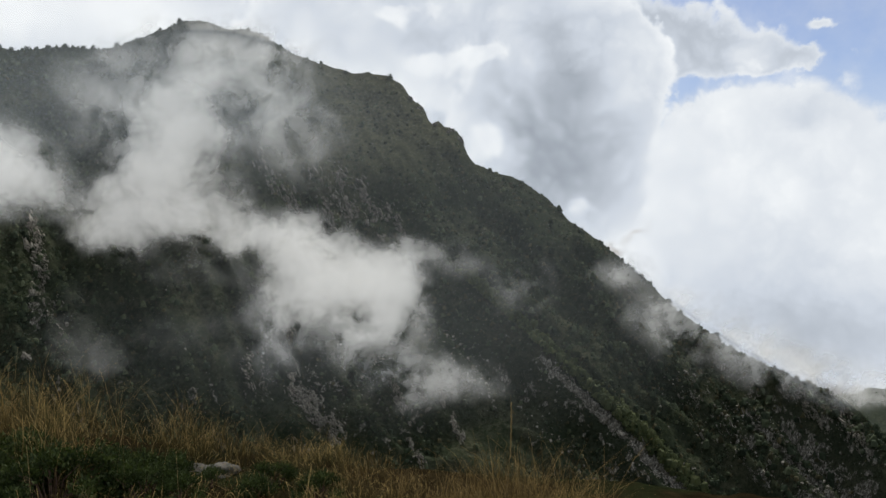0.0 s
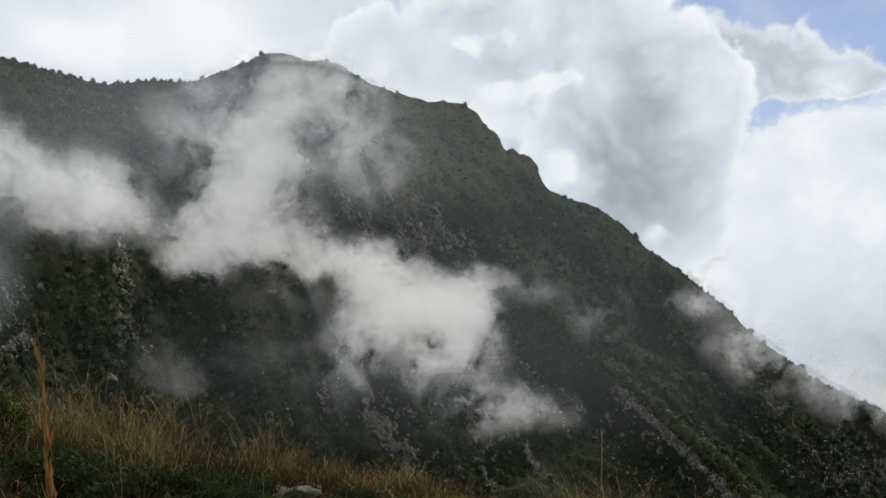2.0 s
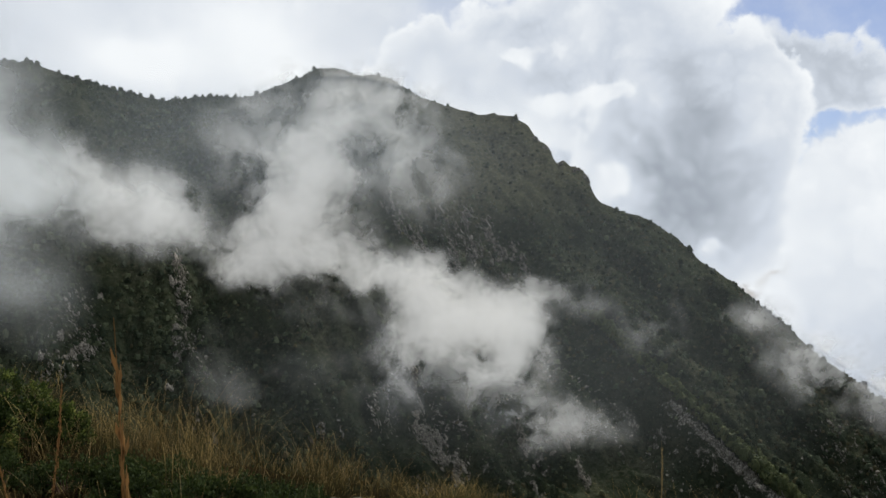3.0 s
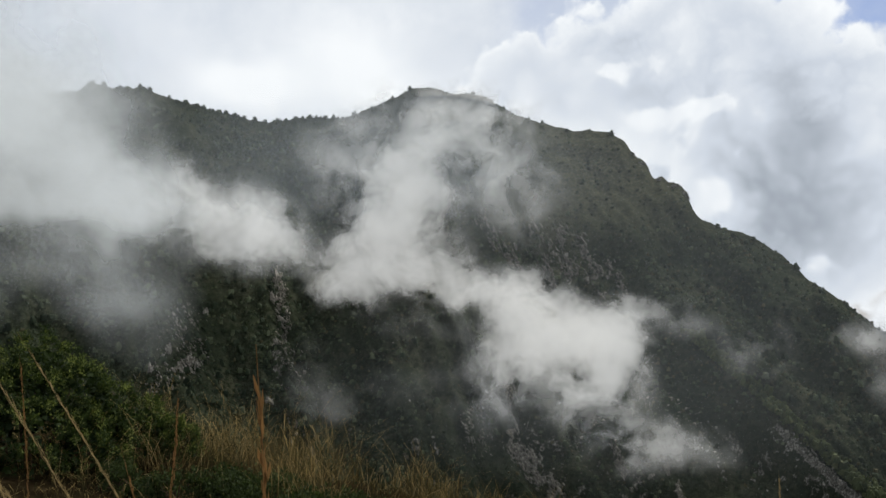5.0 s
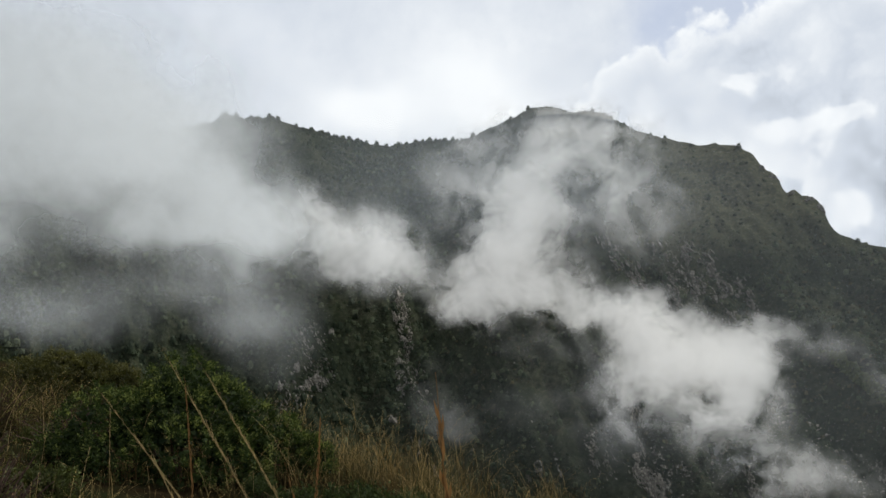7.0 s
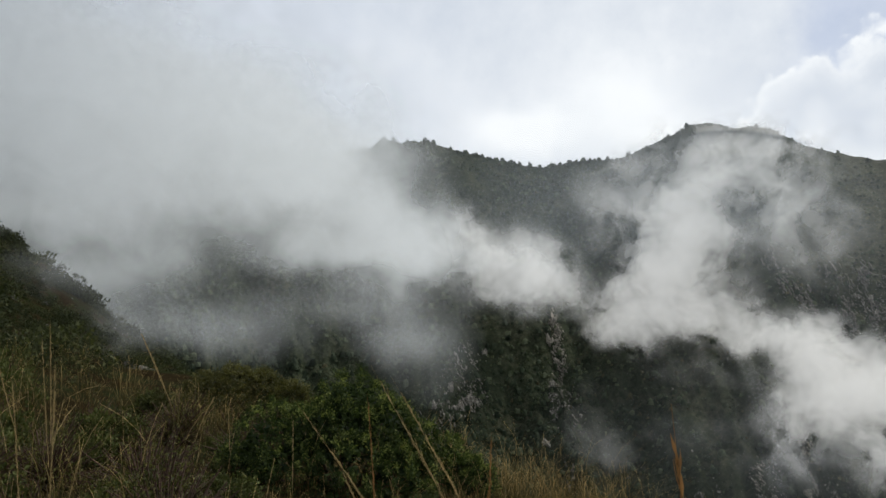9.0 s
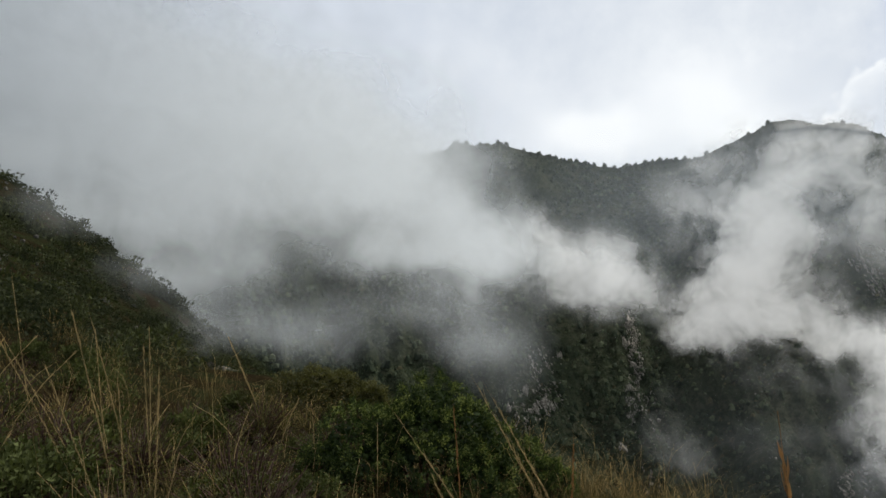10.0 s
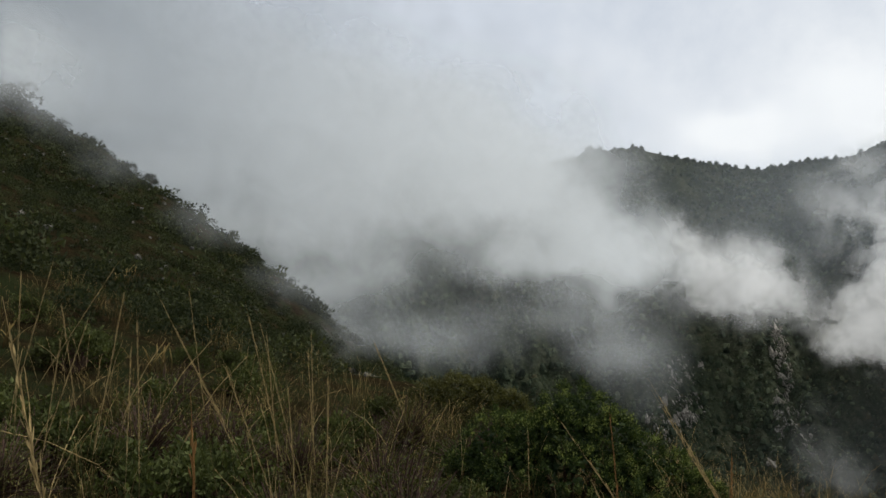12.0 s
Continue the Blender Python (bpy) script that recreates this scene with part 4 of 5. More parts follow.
def make_bush(name, label, category, rx, ry, h, sprigs, per, leaf, mat, seed, lumps=0.35, low=-0.05, woody=60, lobes=0):
    """A leafy bush: short stems and a crown of sprigs, standing on its base."""
    rng = np.random.default_rng(seed)
    root = tagged(new(name), label, category)
    d = ball(sprigs, rng, low)
    lump = 1 + lumps * fbm(d * 1.7 + rng.uniform(0, 40, 3), 3) * 1.6
    tipp = d * np.array([rx, ry, h]) * (lump * rng.uniform(0.78, 1.05, len(d)))[:, None]
    if lobes:
        hub = ball(lobes, rng, 0.0) * np.array([rx, ry, h]) * rng.uniform(0.5, 0.88, (lobes, 1))
        who = rng.integers(0, len(hub), len(d))
        tipp = hub[who] + d * np.array([rx, ry, h]) * (rng.uniform(0.22, 0.36, len(hub))[who] * rng.uniform(0.75, 1.08, len(d)))[:, None]
        tipp[:, 2] = np.maximum(tipp[:, 2], 0.04 * h)
    inner = tipp * rng.uniform(0.4, 0.72, (len(d), 1))
    if lobes:
        inner = hub[who] + (tipp - hub[who]) * rng.uniform(0.3, 0.7, (len(d), 1))
    stems = []
    for a, b in list(zip(inner, tipp))[::max(1, sprigs // woody)]:
        mid = a * 0.5 + [0, 0, 0.1 * h]
        stems.append(tube([(0.06 * a[0], 0.06 * a[1], -0.1), mid, b * 0.96], [0.016 * h + 0.004, 0.010 * h + 0.002, 0.003], 4))
    v, f = join(stems)
    part("woody_base", mesh_from("woody_base", v, f, BARK), root)
    t = rng.uniform(0, 1, (len(tipp), per, 1)) ** 0.6
    c = (inner[:, None] * (1 - t) + tipp[:, None] * t + rng.normal(size=(len(tipp), per, 3)) * leaf * 0.9).reshape(-1, 3)
    out = np.repeat(unit(tipp - inner + [0, 0, 0.3 * h]), per, 0)
    v, f = leaves(c, out, leaf, leaf * 0.6, rng, 0.75)
    tone = rng.uniform(0, 1, len(tipp))
    if lobes:
        tone = 0.45 * tone + 0.55 * rng.uniform(0, 1, len(hub))[who]
    tone = np.repeat(np.repeat(tone, per), 4)
    part("crown", mesh_from("crown", v, f, mat, {"tone": tone}, False), root)
    return root


def make_leafy_bush(name, label, category, hubs, tufts, per, leaf, mat, seed):
    """A bush of rounded leafy heads: hubs (x, y, z, radius) set thickly with small tufts over a dense inner growth."""
    rng = np.random.default_rng(seed)
    root = tagged(new(name), label, category)
    hubs = np.array(hubs, float)
    centre, out, tone = [], [], []
    for h in hubs:
        d = ball(tufts, rng, -0.45)
        r = h[3] * (0.92 + 0.28 * fbm(d * 2.2 + rng.uniform(0, 40, 3), 3) + rng.uniform(-0.08, 0.08, len(d)))
        c = h[:3] + d * r[:, None]
        inside = (np.linalg.norm(c[:, None] - hubs[None, :, :3], axis=2) < 0.82 * hubs[:, 3]).any(1) | (c[:, 2] < 0.02)
        centre.append(c[~inside])
        out.append(unit(d[~inside] + [0, 0, 0.45]))
        # top tufts get a paler tone: light from above put into the colour
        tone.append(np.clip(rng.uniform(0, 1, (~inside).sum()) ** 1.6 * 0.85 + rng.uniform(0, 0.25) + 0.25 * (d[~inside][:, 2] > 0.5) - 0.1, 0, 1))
    centre, out, tone = np.concatenate(centre), np.concatenate(out), np.concatenate(tone)
    reach = rng.uniform(0.4, 1.0, (len(centre), per, 1)) * leaf * 2.4
    c = centre[:, None] + out[:, None] * reach * rng.uniform(-0.2, 1.0, (len(centre), per, 1)) + rng.normal(size=(len(centre), per, 3)) * leaf * 0.62
    v, f = leaves(c.reshape(-1, 3), np.repeat(out, per, 0), leaf, leaf * 0.55, rng, 0.8)
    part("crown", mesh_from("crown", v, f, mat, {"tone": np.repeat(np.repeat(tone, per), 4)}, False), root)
    # inner leaves all take the darkest tone, painting the shade within the crown
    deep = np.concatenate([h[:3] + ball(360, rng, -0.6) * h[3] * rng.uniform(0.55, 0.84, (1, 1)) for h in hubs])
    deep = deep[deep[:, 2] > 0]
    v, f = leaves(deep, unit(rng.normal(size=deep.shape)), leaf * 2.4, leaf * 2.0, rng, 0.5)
    part("shaded_inner_growth", mesh_from("shaded_inner_growth", v, f, mat, {"tone": np.zeros(len(v))}, False), root)
    stems = []
    for h in hubs:
        stems.append(tube([(0.1 * h[0], 0.1 * h[1], -0.1), (0.55 * h[0], 0.6 * h[1], 0.45 * h[2]), h[:3] + [0, 0, 0.3 * h[3]]], [0.03, 0.02, 0.006], 5))
    v, f = join(stems)
    part("woody_base", mesh_from("woody_base", v, f, BARK), root)
    return root


def place(ob, az, r, sink=0.03, turn=0.0, scale=1.0):
    p = polar(np.array([az]), np.array([r]), sink)[0]
    ob.location, ob.rotation_euler, ob.scale = p, (0, 0, turn), (scale,) * 3
    return ob


def copy_to(ob, az, r, sink=0.03, turn=0.0, scale=1.0):
    p = polar(np.array([az]), np.array([r]), sink)[0]
    ob.scale = (scale,) * 3
    c = copy_thing(ob, Matrix.Translation(Vector(p)) @ Matrix.Rotation(turn, 4, "Z"))
    c.scale = (scale,) * 3
    return c


def ridge_trees():
    rng = np.random.default_rng(33)
    made = [make_bush("ridge_tree", "small dark evergreen tree on the mountain crest", "tree", 1.5, 1.5, 2.4, 60, 26, 0.34, SCRUB, 50 + i, 0.5, -0.5) for i in range(2)]
    azs = [38.2, 35.2, 34.6, 37.4, 36.4, 33.4, 32.4, 30.6, 29.2, 28.6, 27.2, 26.4, 24.2, 23.8, 22.0, 21.2, 31.6, 31.2, 29.8, 27.9, 25.2, 24.7, 23.2, 22.6, 20.0, 18.6, -5.4, -9.0, -10.8, -13.1, -3.2, 3.6, 17.4]
    for i, az in enumerate(azs):
        r = float(ridge_dist(az)) - 1.5
        sc = rng.uniform(0.55, 1.15) * (0.7 if az < 0 else 1)
        if i < 2:
            place(made[i], az, r, -0.5, rng.uniform(0, 6), sc)
        else:
            copy_to(made[i % 2], az, r, -0.5, rng.uniform(0, 6), sc)
    for i in range(2):
        place(made[i], azs[i], float(ridge_dist(azs[i])) - 1.5, -0.5, 1.0, 0.9)
    for o in scene.objects:
        if o.name.startswith("ridge_tree"):
            tagged(o, group="trees along the crest")
    lone = make_bush("hill_tree", "lone windswept small tree on the hillside crest", "tree", 0.55, 0.55, 1.25, 60, 30, 0.11, HILL_SCRUB, 77, 0.5, -0.4, 20, 9)
    place(lone, 67.8, 83.5, -0.3)


def grass_blades(roots, height, lean, width, rng, mat, name, label, tone):
    """Curved blades of three segments."""
    n = len(roots)
    a = rng.uniform(0, 6.283, n)
    H = height * rng.uniform(0.55, 1.15, n)
    Ln = lean * rng.uniform(0.15, 1.3, n) * H
    dirn = stack(np.cos(a), np.sin(a), 0 * a)
    side = stack(-np.sin(a), np.cos(a), 0 * a) * (width * rng.uniform(0.7, 1.3, n))[:, None]
    V, al = [], []
    for t, w in ((0.0, 1.0), (0.4, 0.9), (0.75, 0.6)):
        c = roots + dirn * (Ln * t ** 2)[:, None] + stack(0 * a, 0 * a, H * (t - 0.18 * t * t * lean))
        V += [c + side * w, c - side * w]
        al += [t, t]
    V.append(roots + dirn * Ln[:, None] + stack(0 * a, 0 * a, H * (1 - 0.22 * lean)))
    al.append(1.0)
    V = np.stack(V, 1).reshape(-1, 3)
    q = np.arange(n)[:, None] * 7
    F = np.concatenate([q + [0, 1, 3], q + [0, 3, 2], q + [2, 3, 5], q + [2, 5, 4], q + [4, 5, 6]])
    me = mesh_from(name, V, F, mat, {"along": np.tile(al, n), "tone": np.repeat(tone, 7)}, False)
    return tagged(new(name, me), label, "grass", kind="stuff")


def foreground_grass():
    rng = np.random.default_rng(3)
    # tussocks on the knoll, thickest towards its edge
    n = 2400
    az = rng.uniform(-24, 84, n)
    r = rng.uniform(0.22, 1.16, n) * np.minimum(edge_dist(az), 15)
    p0 = polar(az, r)
    stone = (np.abs(az - 15.6) < 4) & (r > 3.6) & (r < 8.2)
    keep = ~stone & (r > 2.2) & (r > (0.74 + 0.10 * np.sin(az * 0.7)) * edge_dist(az) * (az < 36)) & (rng.uniform(0, 1, n) < np.where(az < 36, 0.5, 0.06) + 1.0 * fbm(p0 / 1.4, 2))
    az, r, p0 = az[keep], r[keep], p0[keep]
    m = 54
    spread = rng.normal(size=(len(p0), m, 2)) * 0.11
    roots = np.repeat(p0, m, 0)
    roots[:, :2] += spread.reshape(-1, 2)
    hh = np.repeat(rng.uniform(0.35, 0.95, len(p0)) * np.where(r < 4, 0.7, 1.0), m) * rng.choice([0.55, 0.8, 1.0, 1.2], len(p0) * m)
    hh = hh * np.repeat(np.interp(az, [-16, -11, -8, -4, 0, 5, 9, 13, 17, 21], [0.3, 0.5, 0.8, 0.7, 0.36, 0.32, 0.38, 0.55, 0.78, 1.0]), m)
    tone = np.repeat(np.clip(rng.uniform(0, 1, len(p0)) ** 2 + smooth(9, 0, az), 0, 1), m)
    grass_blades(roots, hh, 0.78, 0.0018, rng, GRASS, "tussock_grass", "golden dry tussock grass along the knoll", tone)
    # short turf and litter between
    n = 26000
    az = rng.uniform(-24, 84, n)
    r = rng.uniform(0.12, 1.1, n) * np.minimum(edge_dist(az), 15)
    keep = r > 1.3
    roots = polar(az[keep], r[keep])
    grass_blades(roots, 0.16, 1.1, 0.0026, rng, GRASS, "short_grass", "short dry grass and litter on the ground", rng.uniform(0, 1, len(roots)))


def stalk_meshes(seed, h, bow, thick, plume):
    """A tall flowering grass stalk: a thin culm and a narrow plume."""
    rng = np.random.default_rng(seed)
    t = np.linspace(0, 1, 9)
    nod = bow * np.clip(t - 0.6, 0, 1) ** 2
    line = stack((bow * t ** 2 + 1.6 * nod) * h, 0.15 * bow * np.sin(3 * t) * h, h * (t - 0.12 * bow * t * t - 1.5 * nod))
    v, f = tube(line, thick * (1 - 0.75 * t), 4)
    culm = mesh_from("culm", v, f, STRAW, {"along": np.repeat(0.25 + 0.6 * t, 4), "tone": 0 * v[:, 0] + 0.3})
    k = 90
    s = rng.uniform(1 - plume, 1.0, k)
    c = stack(np.interp(s, t, line[:, 0]), np.interp(s, t, line[:, 1]), np.interp(s, t, line[:, 2]))
    d = unit(line[-1] - line[-3])
    v, f = leaves(c, np.repeat(d[None], k, 0), 0.026 * h, 0.0018 * h ** 0.5, rng, 0.06)
    head = mesh_from("plume", v, f, STRAW, {"along": np.full(len(v), 0.9), "tone": np.repeat(rng.uniform(0.0, 0.4, k), 4)}, False)
    return culm, head


def stalks():
    rng = np.random.default_rng(8)
    kinds = []
    for i in range(7):
        root = tagged(new("grass_stalk"), "tall straw-coloured flowering grass stalk", "grass stalk", "tall grass stalks")
        c, h = stalk_meshes(90 + i, 1.0, (0.06, 0.14, 0.22, 0.32, 0.10, 0.5, 0.18)[i], 0.0008, 0.32)
        part("culm", c, root)
        part("plume", h, root)
        kinds.append(root)
    spots = []
    for i in range(26):
        az, r = rng.uniform(47, 80), rng.uniform(3.2, 10.5)
        for _ in range(rng.integers(2, 6)):
            spots.append((az + rng.normal() * 4.0 / r, r + rng.normal() * 0.12, rng.uniform(0.6, 1.15)))
    for i in range(8):
        spots.append((rng.uniform(60, 84), rng.uniform(2.6, 5.0), rng.uniform(1.1, 1.45)))
    for i in range(40):
        spots.append((rng.uniform(17, 46), rng.uniform(4.5, 9.0), rng.uniform(0.5, 0.8)))
    for i, (az, r, h) in enumerate(spots):
        if i < len(kinds):
            place(kinds[i], az, r, 0.02, rng.uniform(0, 6.28), h)
        else:
            copy_to(kinds[i % len(kinds)], az, r, 0.02, rng.uniform(0, 6.28), h)
    for i in range(len(kinds)):
        place(kinds[i], *spots[i][:2], 0.02, 1.3 * i, spots[i][2])


def direction(az, el):
    a, e = radians(az), radians(el)
    return np.array([-math.sin(a) * math.cos(e), math.cos(a) * math.cos(e), math.sin(e)])


def near_stalk(eye, tip, low, dist, thick, label, seed, plume=0.6, bow=0.04):
    """One close stalk from the ground through a lower direction up to its tip."""
    rng = np.random.default_rng(seed)
    mat = RUSSET if label.startswith("russet") else STRAW
    e = np.array([eye[0], eye[1], EYE])
    top, mid = e + direction(*tip) * dist, e + direction(*low) * dist
    d = (mid - top) / np.linalg.norm(mid - top)
    d[2] = min(d[2], -0.5)
    foot = mid.copy()
    for _ in range(60):
        foot = foot + d * 0.03
        if foot[2] < float(land_xy(foot[0], foot[1])[0]):
            break
    root = tagged(new("near_grass_stalk"), label, "grass stalk", "close grass stalks")
    root.location = foot
    t = np.linspace(0, 1, 14)
    line = (top - foot)[None] * t[:, None]
    line[:, 0] += bow * np.sin(3.1416 * t)
    H = np.linalg.norm(top - foot)
    rad = np.minimum(thick, 0.009) * np.interp(t, [0, 0.5, 1], [0.3, 0.24, 0.06])
    v, f = tube(line, rad, 5)
    part("culm", mesh_from("culm", v, f, mat, {"along": np.repeat(0.2 + 0.5 * t, 5), "tone": np.full(len(v), 0.4)}), root)
    k = 300
    s = (1 - 0.06 / H) * (1 - plume * rng.uniform(0, 1, k) ** 0.9)
    c = np.stack([np.interp(s, t, line[:, j]) for j in range(3)], -1) + rng.normal(size=(k, 3)) * (thick * 0.24 * np.sin(3.1416 * np.clip((1 - s) / plume, 0, 1)))[:, None]
    v, f = leaves(c, np.repeat(((top - foot) / H)[None], k, 0), 0.03, thick * 0.26, rng, 0.1)
    part("plume", mesh_from("plume", v, f, mat, {"along": np.full(len(v), 0.85), "tone": np.repeat(rng.uniform(0.0, 0.5, k), 4)}, False), root)


def close_stalks():
    a, b, c = (-0.174, 0.086), (-0.384, -0.163), (0, 0)
    russet = "russet grass plume standing close to the path"
    gold = "pale gold grass stalk with a feathery plume"
    near_stalk(c, (32.6, -4.65), (32.0, -14.2), 1.30, 0.021, russet, 1, 0.75, 0.0)
    near_stalk(c, (43.6, -3.7), (40.3, -11.0), 2.45, 0.0042, gold, 2, 0.4, 0.09)
    near_stalk(c, (47.0, -2.8), (43.5, -10.3), 1.85, 0.0034, gold, 3, 0.4, 0.07)
    near_stalk(c, (49.3, -4.9), (45.6, -10.9), 2.65, 0.0042, gold, 15, 0.4, 0.08)
    near_stalk(a, (44.3, -9.5), (42.8, -13.3), 3.0, 0.006, gold, 4, 0.4)
    near_stalk(a, (41.8, -5.2), (41.6, -13.4), 3.6, 0.006, russet, 5, 0.5)
    near_stalk(a, (35.9, -11.1), (35.4, -13.9), 2.4, 0.007, russet, 6, 0.7)
    near_stalk(a, (32.5, -7.7), (32.9, -11.2), 5.0, 0.018, russet, 7, 0.7)
    near_stalk(c, (-4.7, -11.9), (-3.6, -18.5), 5.0, 0.008, gold, 9, 0.3, 0.06)
    near_stalk(b, (75.8, 1.5), (73.1, -11.0), 1.35, 0.014, gold, 10, 0.75)
    near_stalk(c, (74.0, -3.8), (73.6, -10.2), 1.90, 0.015, russet, 11, 0.75, 0.0)
    near_stalk(b, (56.5, -8.9), (56.7, -11.7), 1.5, 0.010, gold, 12, 0.75, 0.0)
    near_stalk(b, (58.9, -9.8), (58.8, -11.6), 1.6, 0.009, gold, 13, 0.7, 0.0)
    near_stalk(b, (52.7, -1.2), (50.2, -7.2), 9.0, 0.020, gold, 14, 0.5)
    # slender ones in the clumps beside the path
    slim = [(67.0, 1.9, 63.5, -5.1), (65.0, 2.5, 64.4, -0.7), (61.3, 1.4, 60.5, -1.8), (60.5, 0.6, 59.0, -5.4), (59.9, 0.1, 58.7, -8.0), (56.9, -0.2, 56.6, -8.1), (55.7, -2.4, 56.0, -11.6),
            (57.1, -1.2, 56.7, -4.5), (58.4, -3.3, 58.0, -8.0), (65.8, -0.5, 62.5, -6.7), (62.7, -2.2, 60.8, -6.7), (73.0, 4.1, 73.5, 1.7), (74.9, 3.6, 74.9, 0.6), (69.2, 3.8, 70.1, 2.1),
            (68.8, 2.4, 69.3, -1.2), (70.8, 0.4, 71.8, -2.9), (72.3, -0.2, 72.5, -2.9), (72.6, 1.3, 71.7, -4.0), (68.1, 0.7, 68.0, -2.3), (54.4, -8.1, 54.7, -10.0)]
    for i, (ta, te, la, le) in enumerate(slim):
        near_stalk(b, (ta, te), (la, le), (3.4, 4.2, 3.0, 3.8)[i % 4], 0.0028, "slender pale gold grass stalk beside the path", 20 + i, 0.35, (0.05, -0.03, 0.02)[i % 3])


def make_boulder(name, label, az, r, sx, sy, sz, seed, sink, mat):
    bm = bmesh.new()
    bmesh.ops.create_icosphere(bm, subdivisions=4, radius=1)
    v = np.array([q.co for q in bm.verts])
    f = np.array([[q.index for q in t.verts] for t in bm.faces])
    bm.free()
    v = v * (1 + 0.55 * fbm(v * 1.3 + seed, 5, 0.6) + 0.2 * fbm(v * 2.6 + seed, 4, 0.6, True))[:, None]
    v = v * [sx, sy, sz]
    ob = tagged(new(name, mesh_from(name, v, f, mat)), label, "rock")
    ob.location = polar(np.array([az]), np.array([r]), sink)[0]
    return ob


def make_blocks(name, label, at, w, h, count, seed, mat):
    """Fractured rock: angular blocks of many sizes locked together, one mesh."""
    rng = np.random.default_rng(seed)
    pieces = []
    for _ in range(count):
        v, f = stone_template(rng, 0.26)
        big = rng.lognormal(-0.3, 0.45)
        q = np.clip(rng.normal(size=3), -1.6, 1.6) * [0.34, 0.34, 0.3]
        v = v * np.array([rng.uniform(0.12, 0.3) * w, 0.25 * w, rng.uniform(0.25, 0.5) * h]) * big
        v[:, 0] += v[:, 2] * rng.uniform(-0.5, 0.1)
        pieces.append((v + q * [w, w, h], f))
    v, f = join(pieces)
    ob = tagged(new(name, mesh_from(name, v, f, mat, None, False)), label, "rock")
    ob.location = at
    return ob


def crags():
    """Bare rock heads on the skyline below the shoulder."""
    for i, (az, w, h) in enumerate(((1.6, 2.6, 2.4), (0.5, 2.6, 2.6), (-0.5, 3.6, 3.0), (-1.1, 3.4, 3.2), (2.3, 3.0, 2.0))):
        at = polar(np.array([az]), ridge_dist(np.array([az])) - 3.0, 0.25 * h)[0]
        make_blocks("crag", "grey weathered limestone crag on the mountain crest", at, w, h, 34, 60 + i, ROCK)


def outcrops():
    """Pale rock ribs that stand out of the scrub across the valley: azimuth, height, width, height of each."""
    rng = np.random.default_rng(44)
    spots = [(26.2, -0.4, 2.6, 4.0), (26.4, -1.8, 3.0, 5.0), (26.0, -3.1, 2.4, 4.0), (26.3, -4.6, 1.8, 3.0), (26.7, -8.4, 2.6, 2.6), (31.9, -5.6, 3.6, 3.0), (33.2, -5.0, 2.4, 4.0), (34.3, -6.2, 2.6, 3.0),
             (30.9, -2.6, 1.8, 4.0), (11.2, -6.4, 1.8, 4.4), (10.4, -10.6, 2.4, 3.6), (9.4, -12.2, 2.2, 3.4), (8.2, -13.6, 2.6, 3.4), (7.4, -14.9, 2.4, 3.2), (3.2, -12.4, 1.6, 4.4), (2.2, -15.4, 1.8, 4.0),
             (0.0, -12.6, 1.6, 3.6), (-1.4, -14.8, 1.6, 3.4), (6.6, 1.4, 1.4, 2.4), (5.2, -0.2, 1.4, 2.2),
             (-11.8, -13.6, 1.6, 2.6), (-13.6, -15.0, 1.8, 3.0)]
    spots += [(1.14 * e + 4.0 + rng.uniform(-0.25, 0.25), e, rng.uniform(1.4, 2.6), rng.uniform(1.4, 2.6)) for e in np.arange(-17.0, -9.6, 0.9)]
    for i, (az, el, w, h) in enumerate(spots):
        a = np.array([az])
        r = face_dist(a, np.array([el])) - 6.0
        for _ in range(8):
            r = r - (np.degrees(np.arctan2(land(a, r) - EYE, r)) - el) * 3.0
        r = np.clip(r, 200, ridge_dist(a) - 2)
        at = polar(a, r, -0.1 * h)[0]
        tagged(make_blocks("rock_outcrop", "pale fractured limestone outcrop in the mountain scrub", at, w * 0.8, h * 0.75, 44, 100 + i, PALE_ROCK), group="outcrops on the mountain face")


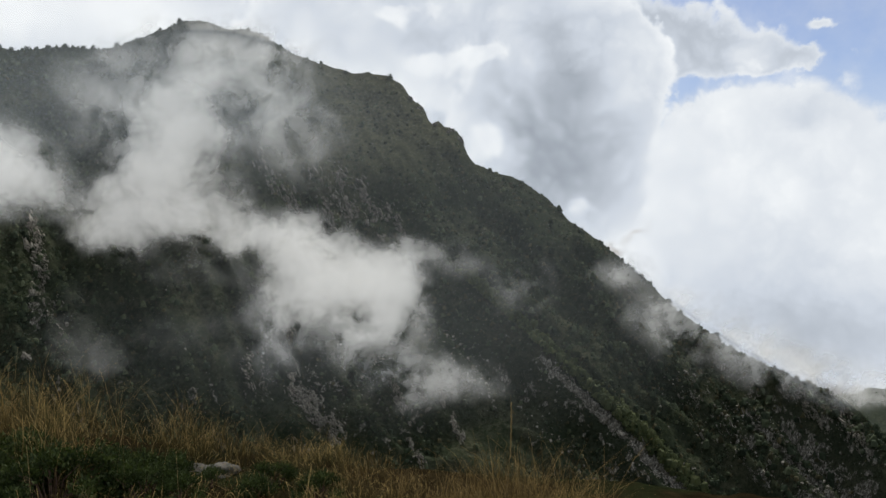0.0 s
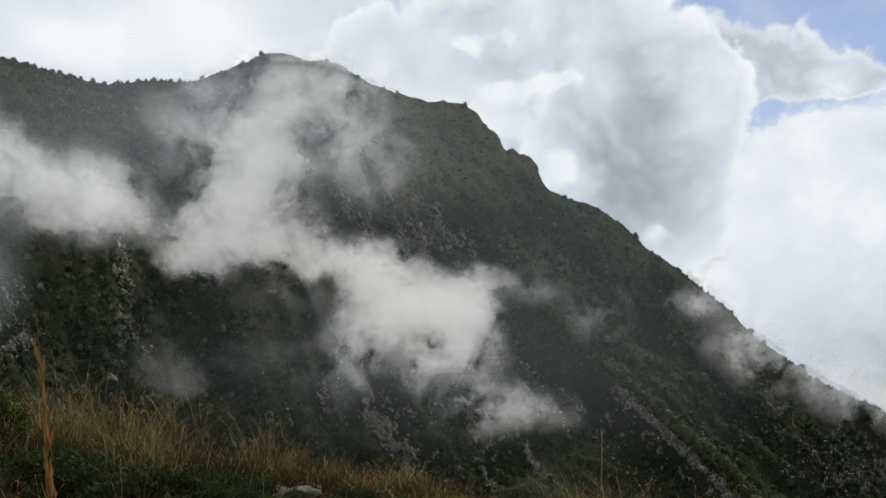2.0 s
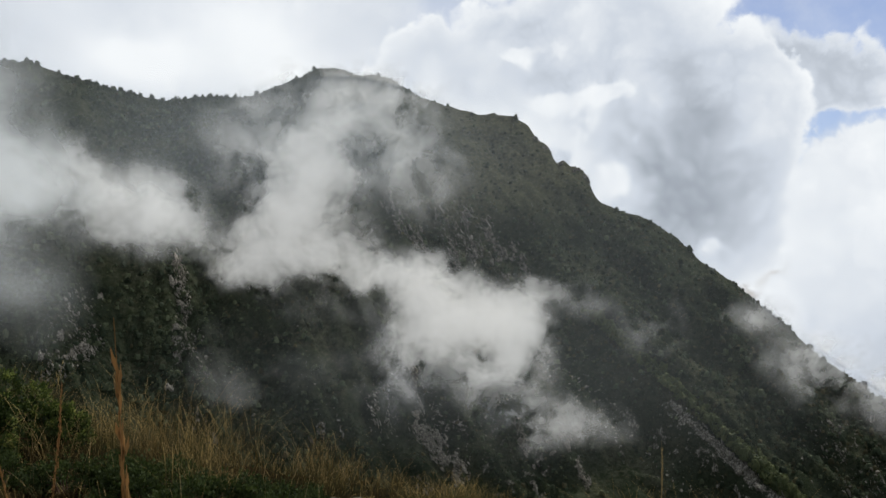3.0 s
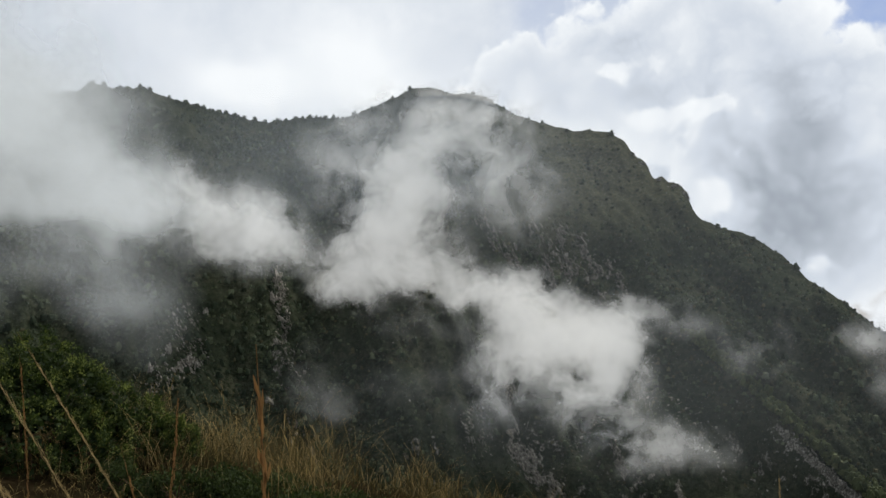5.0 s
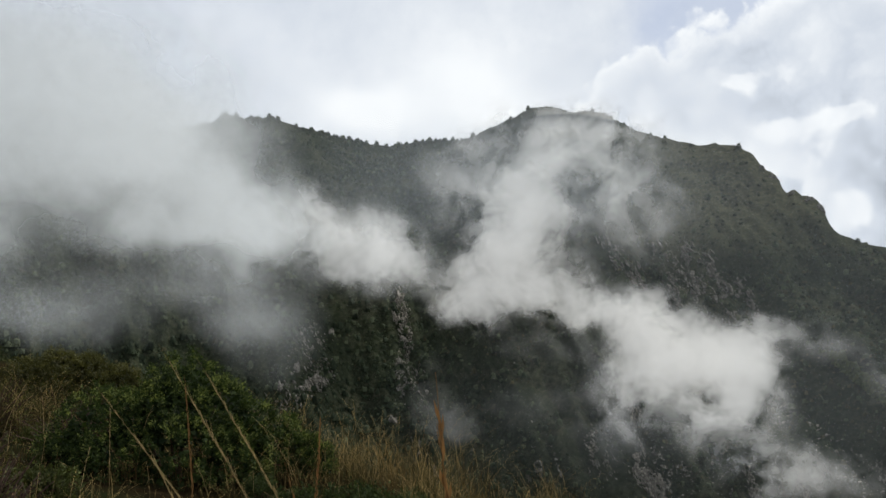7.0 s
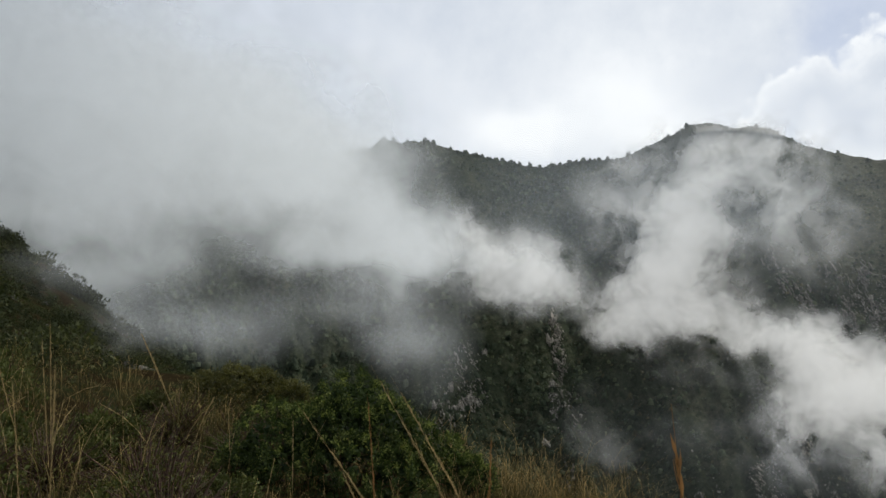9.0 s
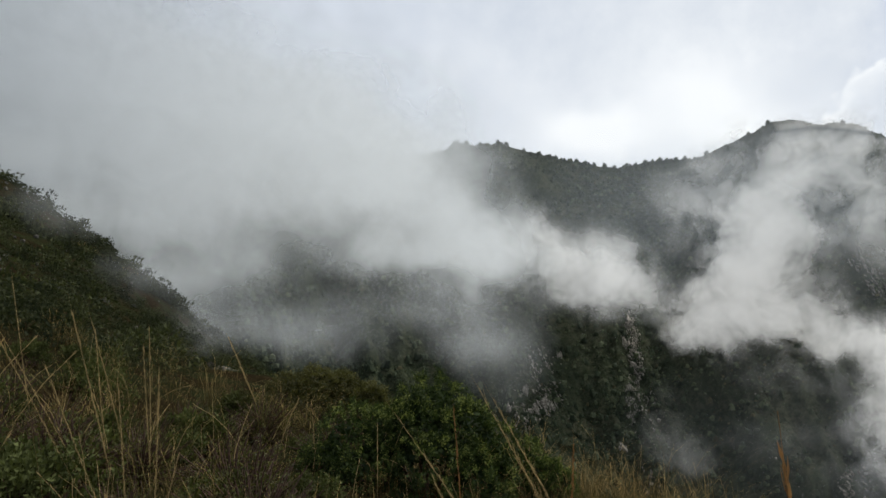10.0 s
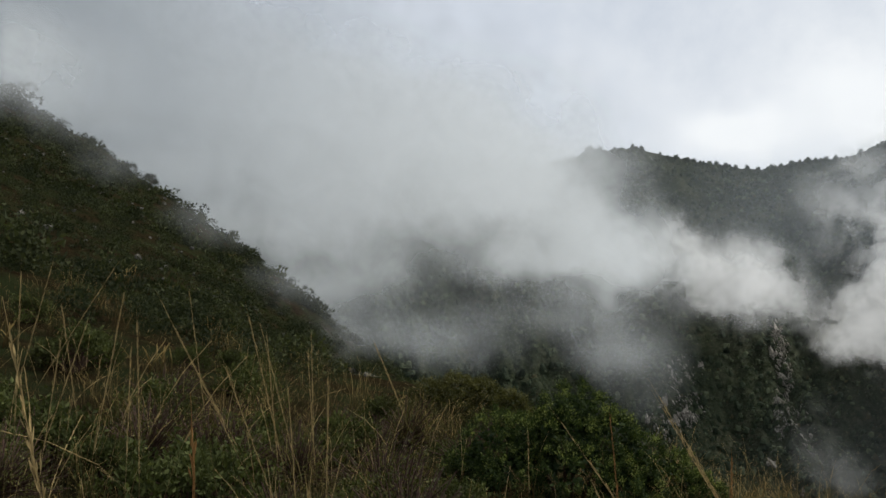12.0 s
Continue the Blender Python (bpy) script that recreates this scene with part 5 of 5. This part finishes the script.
def near_plants():
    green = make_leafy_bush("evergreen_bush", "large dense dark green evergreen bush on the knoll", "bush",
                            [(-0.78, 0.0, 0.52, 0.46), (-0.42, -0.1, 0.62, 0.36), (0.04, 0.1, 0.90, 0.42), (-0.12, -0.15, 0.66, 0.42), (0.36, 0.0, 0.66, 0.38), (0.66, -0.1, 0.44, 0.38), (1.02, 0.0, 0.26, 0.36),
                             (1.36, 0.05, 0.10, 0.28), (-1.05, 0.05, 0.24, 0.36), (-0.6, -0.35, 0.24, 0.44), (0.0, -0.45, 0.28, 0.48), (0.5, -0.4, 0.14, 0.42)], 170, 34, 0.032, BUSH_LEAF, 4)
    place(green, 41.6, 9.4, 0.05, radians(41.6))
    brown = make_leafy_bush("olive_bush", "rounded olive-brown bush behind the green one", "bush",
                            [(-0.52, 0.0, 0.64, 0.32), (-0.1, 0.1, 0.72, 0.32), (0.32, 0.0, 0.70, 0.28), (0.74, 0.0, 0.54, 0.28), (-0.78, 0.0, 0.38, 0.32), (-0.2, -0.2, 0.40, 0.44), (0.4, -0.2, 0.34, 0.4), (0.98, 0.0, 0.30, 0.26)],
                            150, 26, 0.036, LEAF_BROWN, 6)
    place(brown, 48.0, 13.6, 0.08, radians(48))
    make_boulder("boulder", "pale lichen-spotted limestone boulder in dry grass", 15.6, 7.9, 0.25, 0.2, 0.12, 3.3, 0.06, BOULDER_ROCK)
    rng = np.random.default_rng(15)
    lows = [make_bush("low_shrub", "low grey-green aromatic shrub among dry stalks", "shrub", 0.42, 0.42, 0.42, 110, 20, 0.042, LEAF_GREY, 60 + i, 0.7, -0.3, 30, 8) for i in range(3)]
    spots = [(55, 6.5, 1.0), (60, 5.2, 0.9), (66, 6.8, 1.2), (71, 5.0, 1.0), (52, 4.6, 0.7), (63, 8.6, 1.3), (75, 7.5, 1.3), (57, 9.5, 1.2), (69, 9.8, 1.3), (50, 7.6, 0.9), (78, 4.4, 0.9),
             (65, 4.0, 0.7), (58, 3.8, 0.6), (73, 11.5, 1.4), (62, 12.0, 1.4), (54, 12.5, 1.2)]
    spots += [(rng.uniform(47, 82), rng.uniform(3.6, 14), rng.uniform(0.6, 1.4)) for _ in range(26)]
    for i, (az, r, sc) in enumerate(spots):
        if i >= 3:
            copy_to(lows[i % 3], az, r, 0.03, rng.uniform(0, 6), sc)
    for i in range(3):
        place(lows[i], *spots[i][:2], 0.03, 0.7 * i, spots[i][2])
    heath = make_bush("twiggy_shrub", "bare red-brown twiggy shrub among the stalks", "shrub", 0.4, 0.4, 0.5, 240, 9, 0.022, LEAF_BROWN, 81, 0.5, 0.05, 240)
    for i in range(22):
        copy_to(heath, rng.uniform(47, 82), rng.uniform(3.2, 12), 0.03, rng.uniform(0, 6), rng.uniform(0.6, 1.3))
    place(heath, 61.5, 6.0, 0.03)
    dark = make_bush("dark_shrub", "low dark green shrub in the tussock grass", "shrub", 0.45, 0.45, 0.34, 140, 26, 0.035, LEAF, 71, 0.5, -0.3, 30, 9)
    for az, r, sc in ((26.5, 7.6, 1.0), (23.6, 7.2, 1.1), (21.0, 7.6, 0.8), (11.8, 7.3, 0.6), (30.5, 7.4, 1.0), (25.4, 6.7, 1.0), (18.6, 7.6, 0.7), (15.6, 7.2, 0.5),
                      (8.4, 6.9, 0.6), (20.2, 6.8, 0.8), (33.0, 7.8, 0.9), (13.4, 6.9, 0.55), (28.0, 8.4, 0.7), (4.0, 6.4, 0.5), (17.6, 6.7, 0.6), (36.0, 8.2, 0.8)):
        copy_to(dark, az, r, 0.04, rng.uniform(0, 6), sc)
    place(dark, 28.8, 7.2, 0.04, 0.0, 1.0)
    for o in scene.objects:
        if o.name.startswith(("low_shrub", "dark_shrub", "twiggy_shrub")):
            tagged(o, group="low shrubs on the knoll")


mountain_scrub()
mountain_rocks()
gully_rocks()
crags()
outcrops()
hill_growth()
ridge_trees()
foreground_grass()
near_plants()
stalks()
close_stalks()
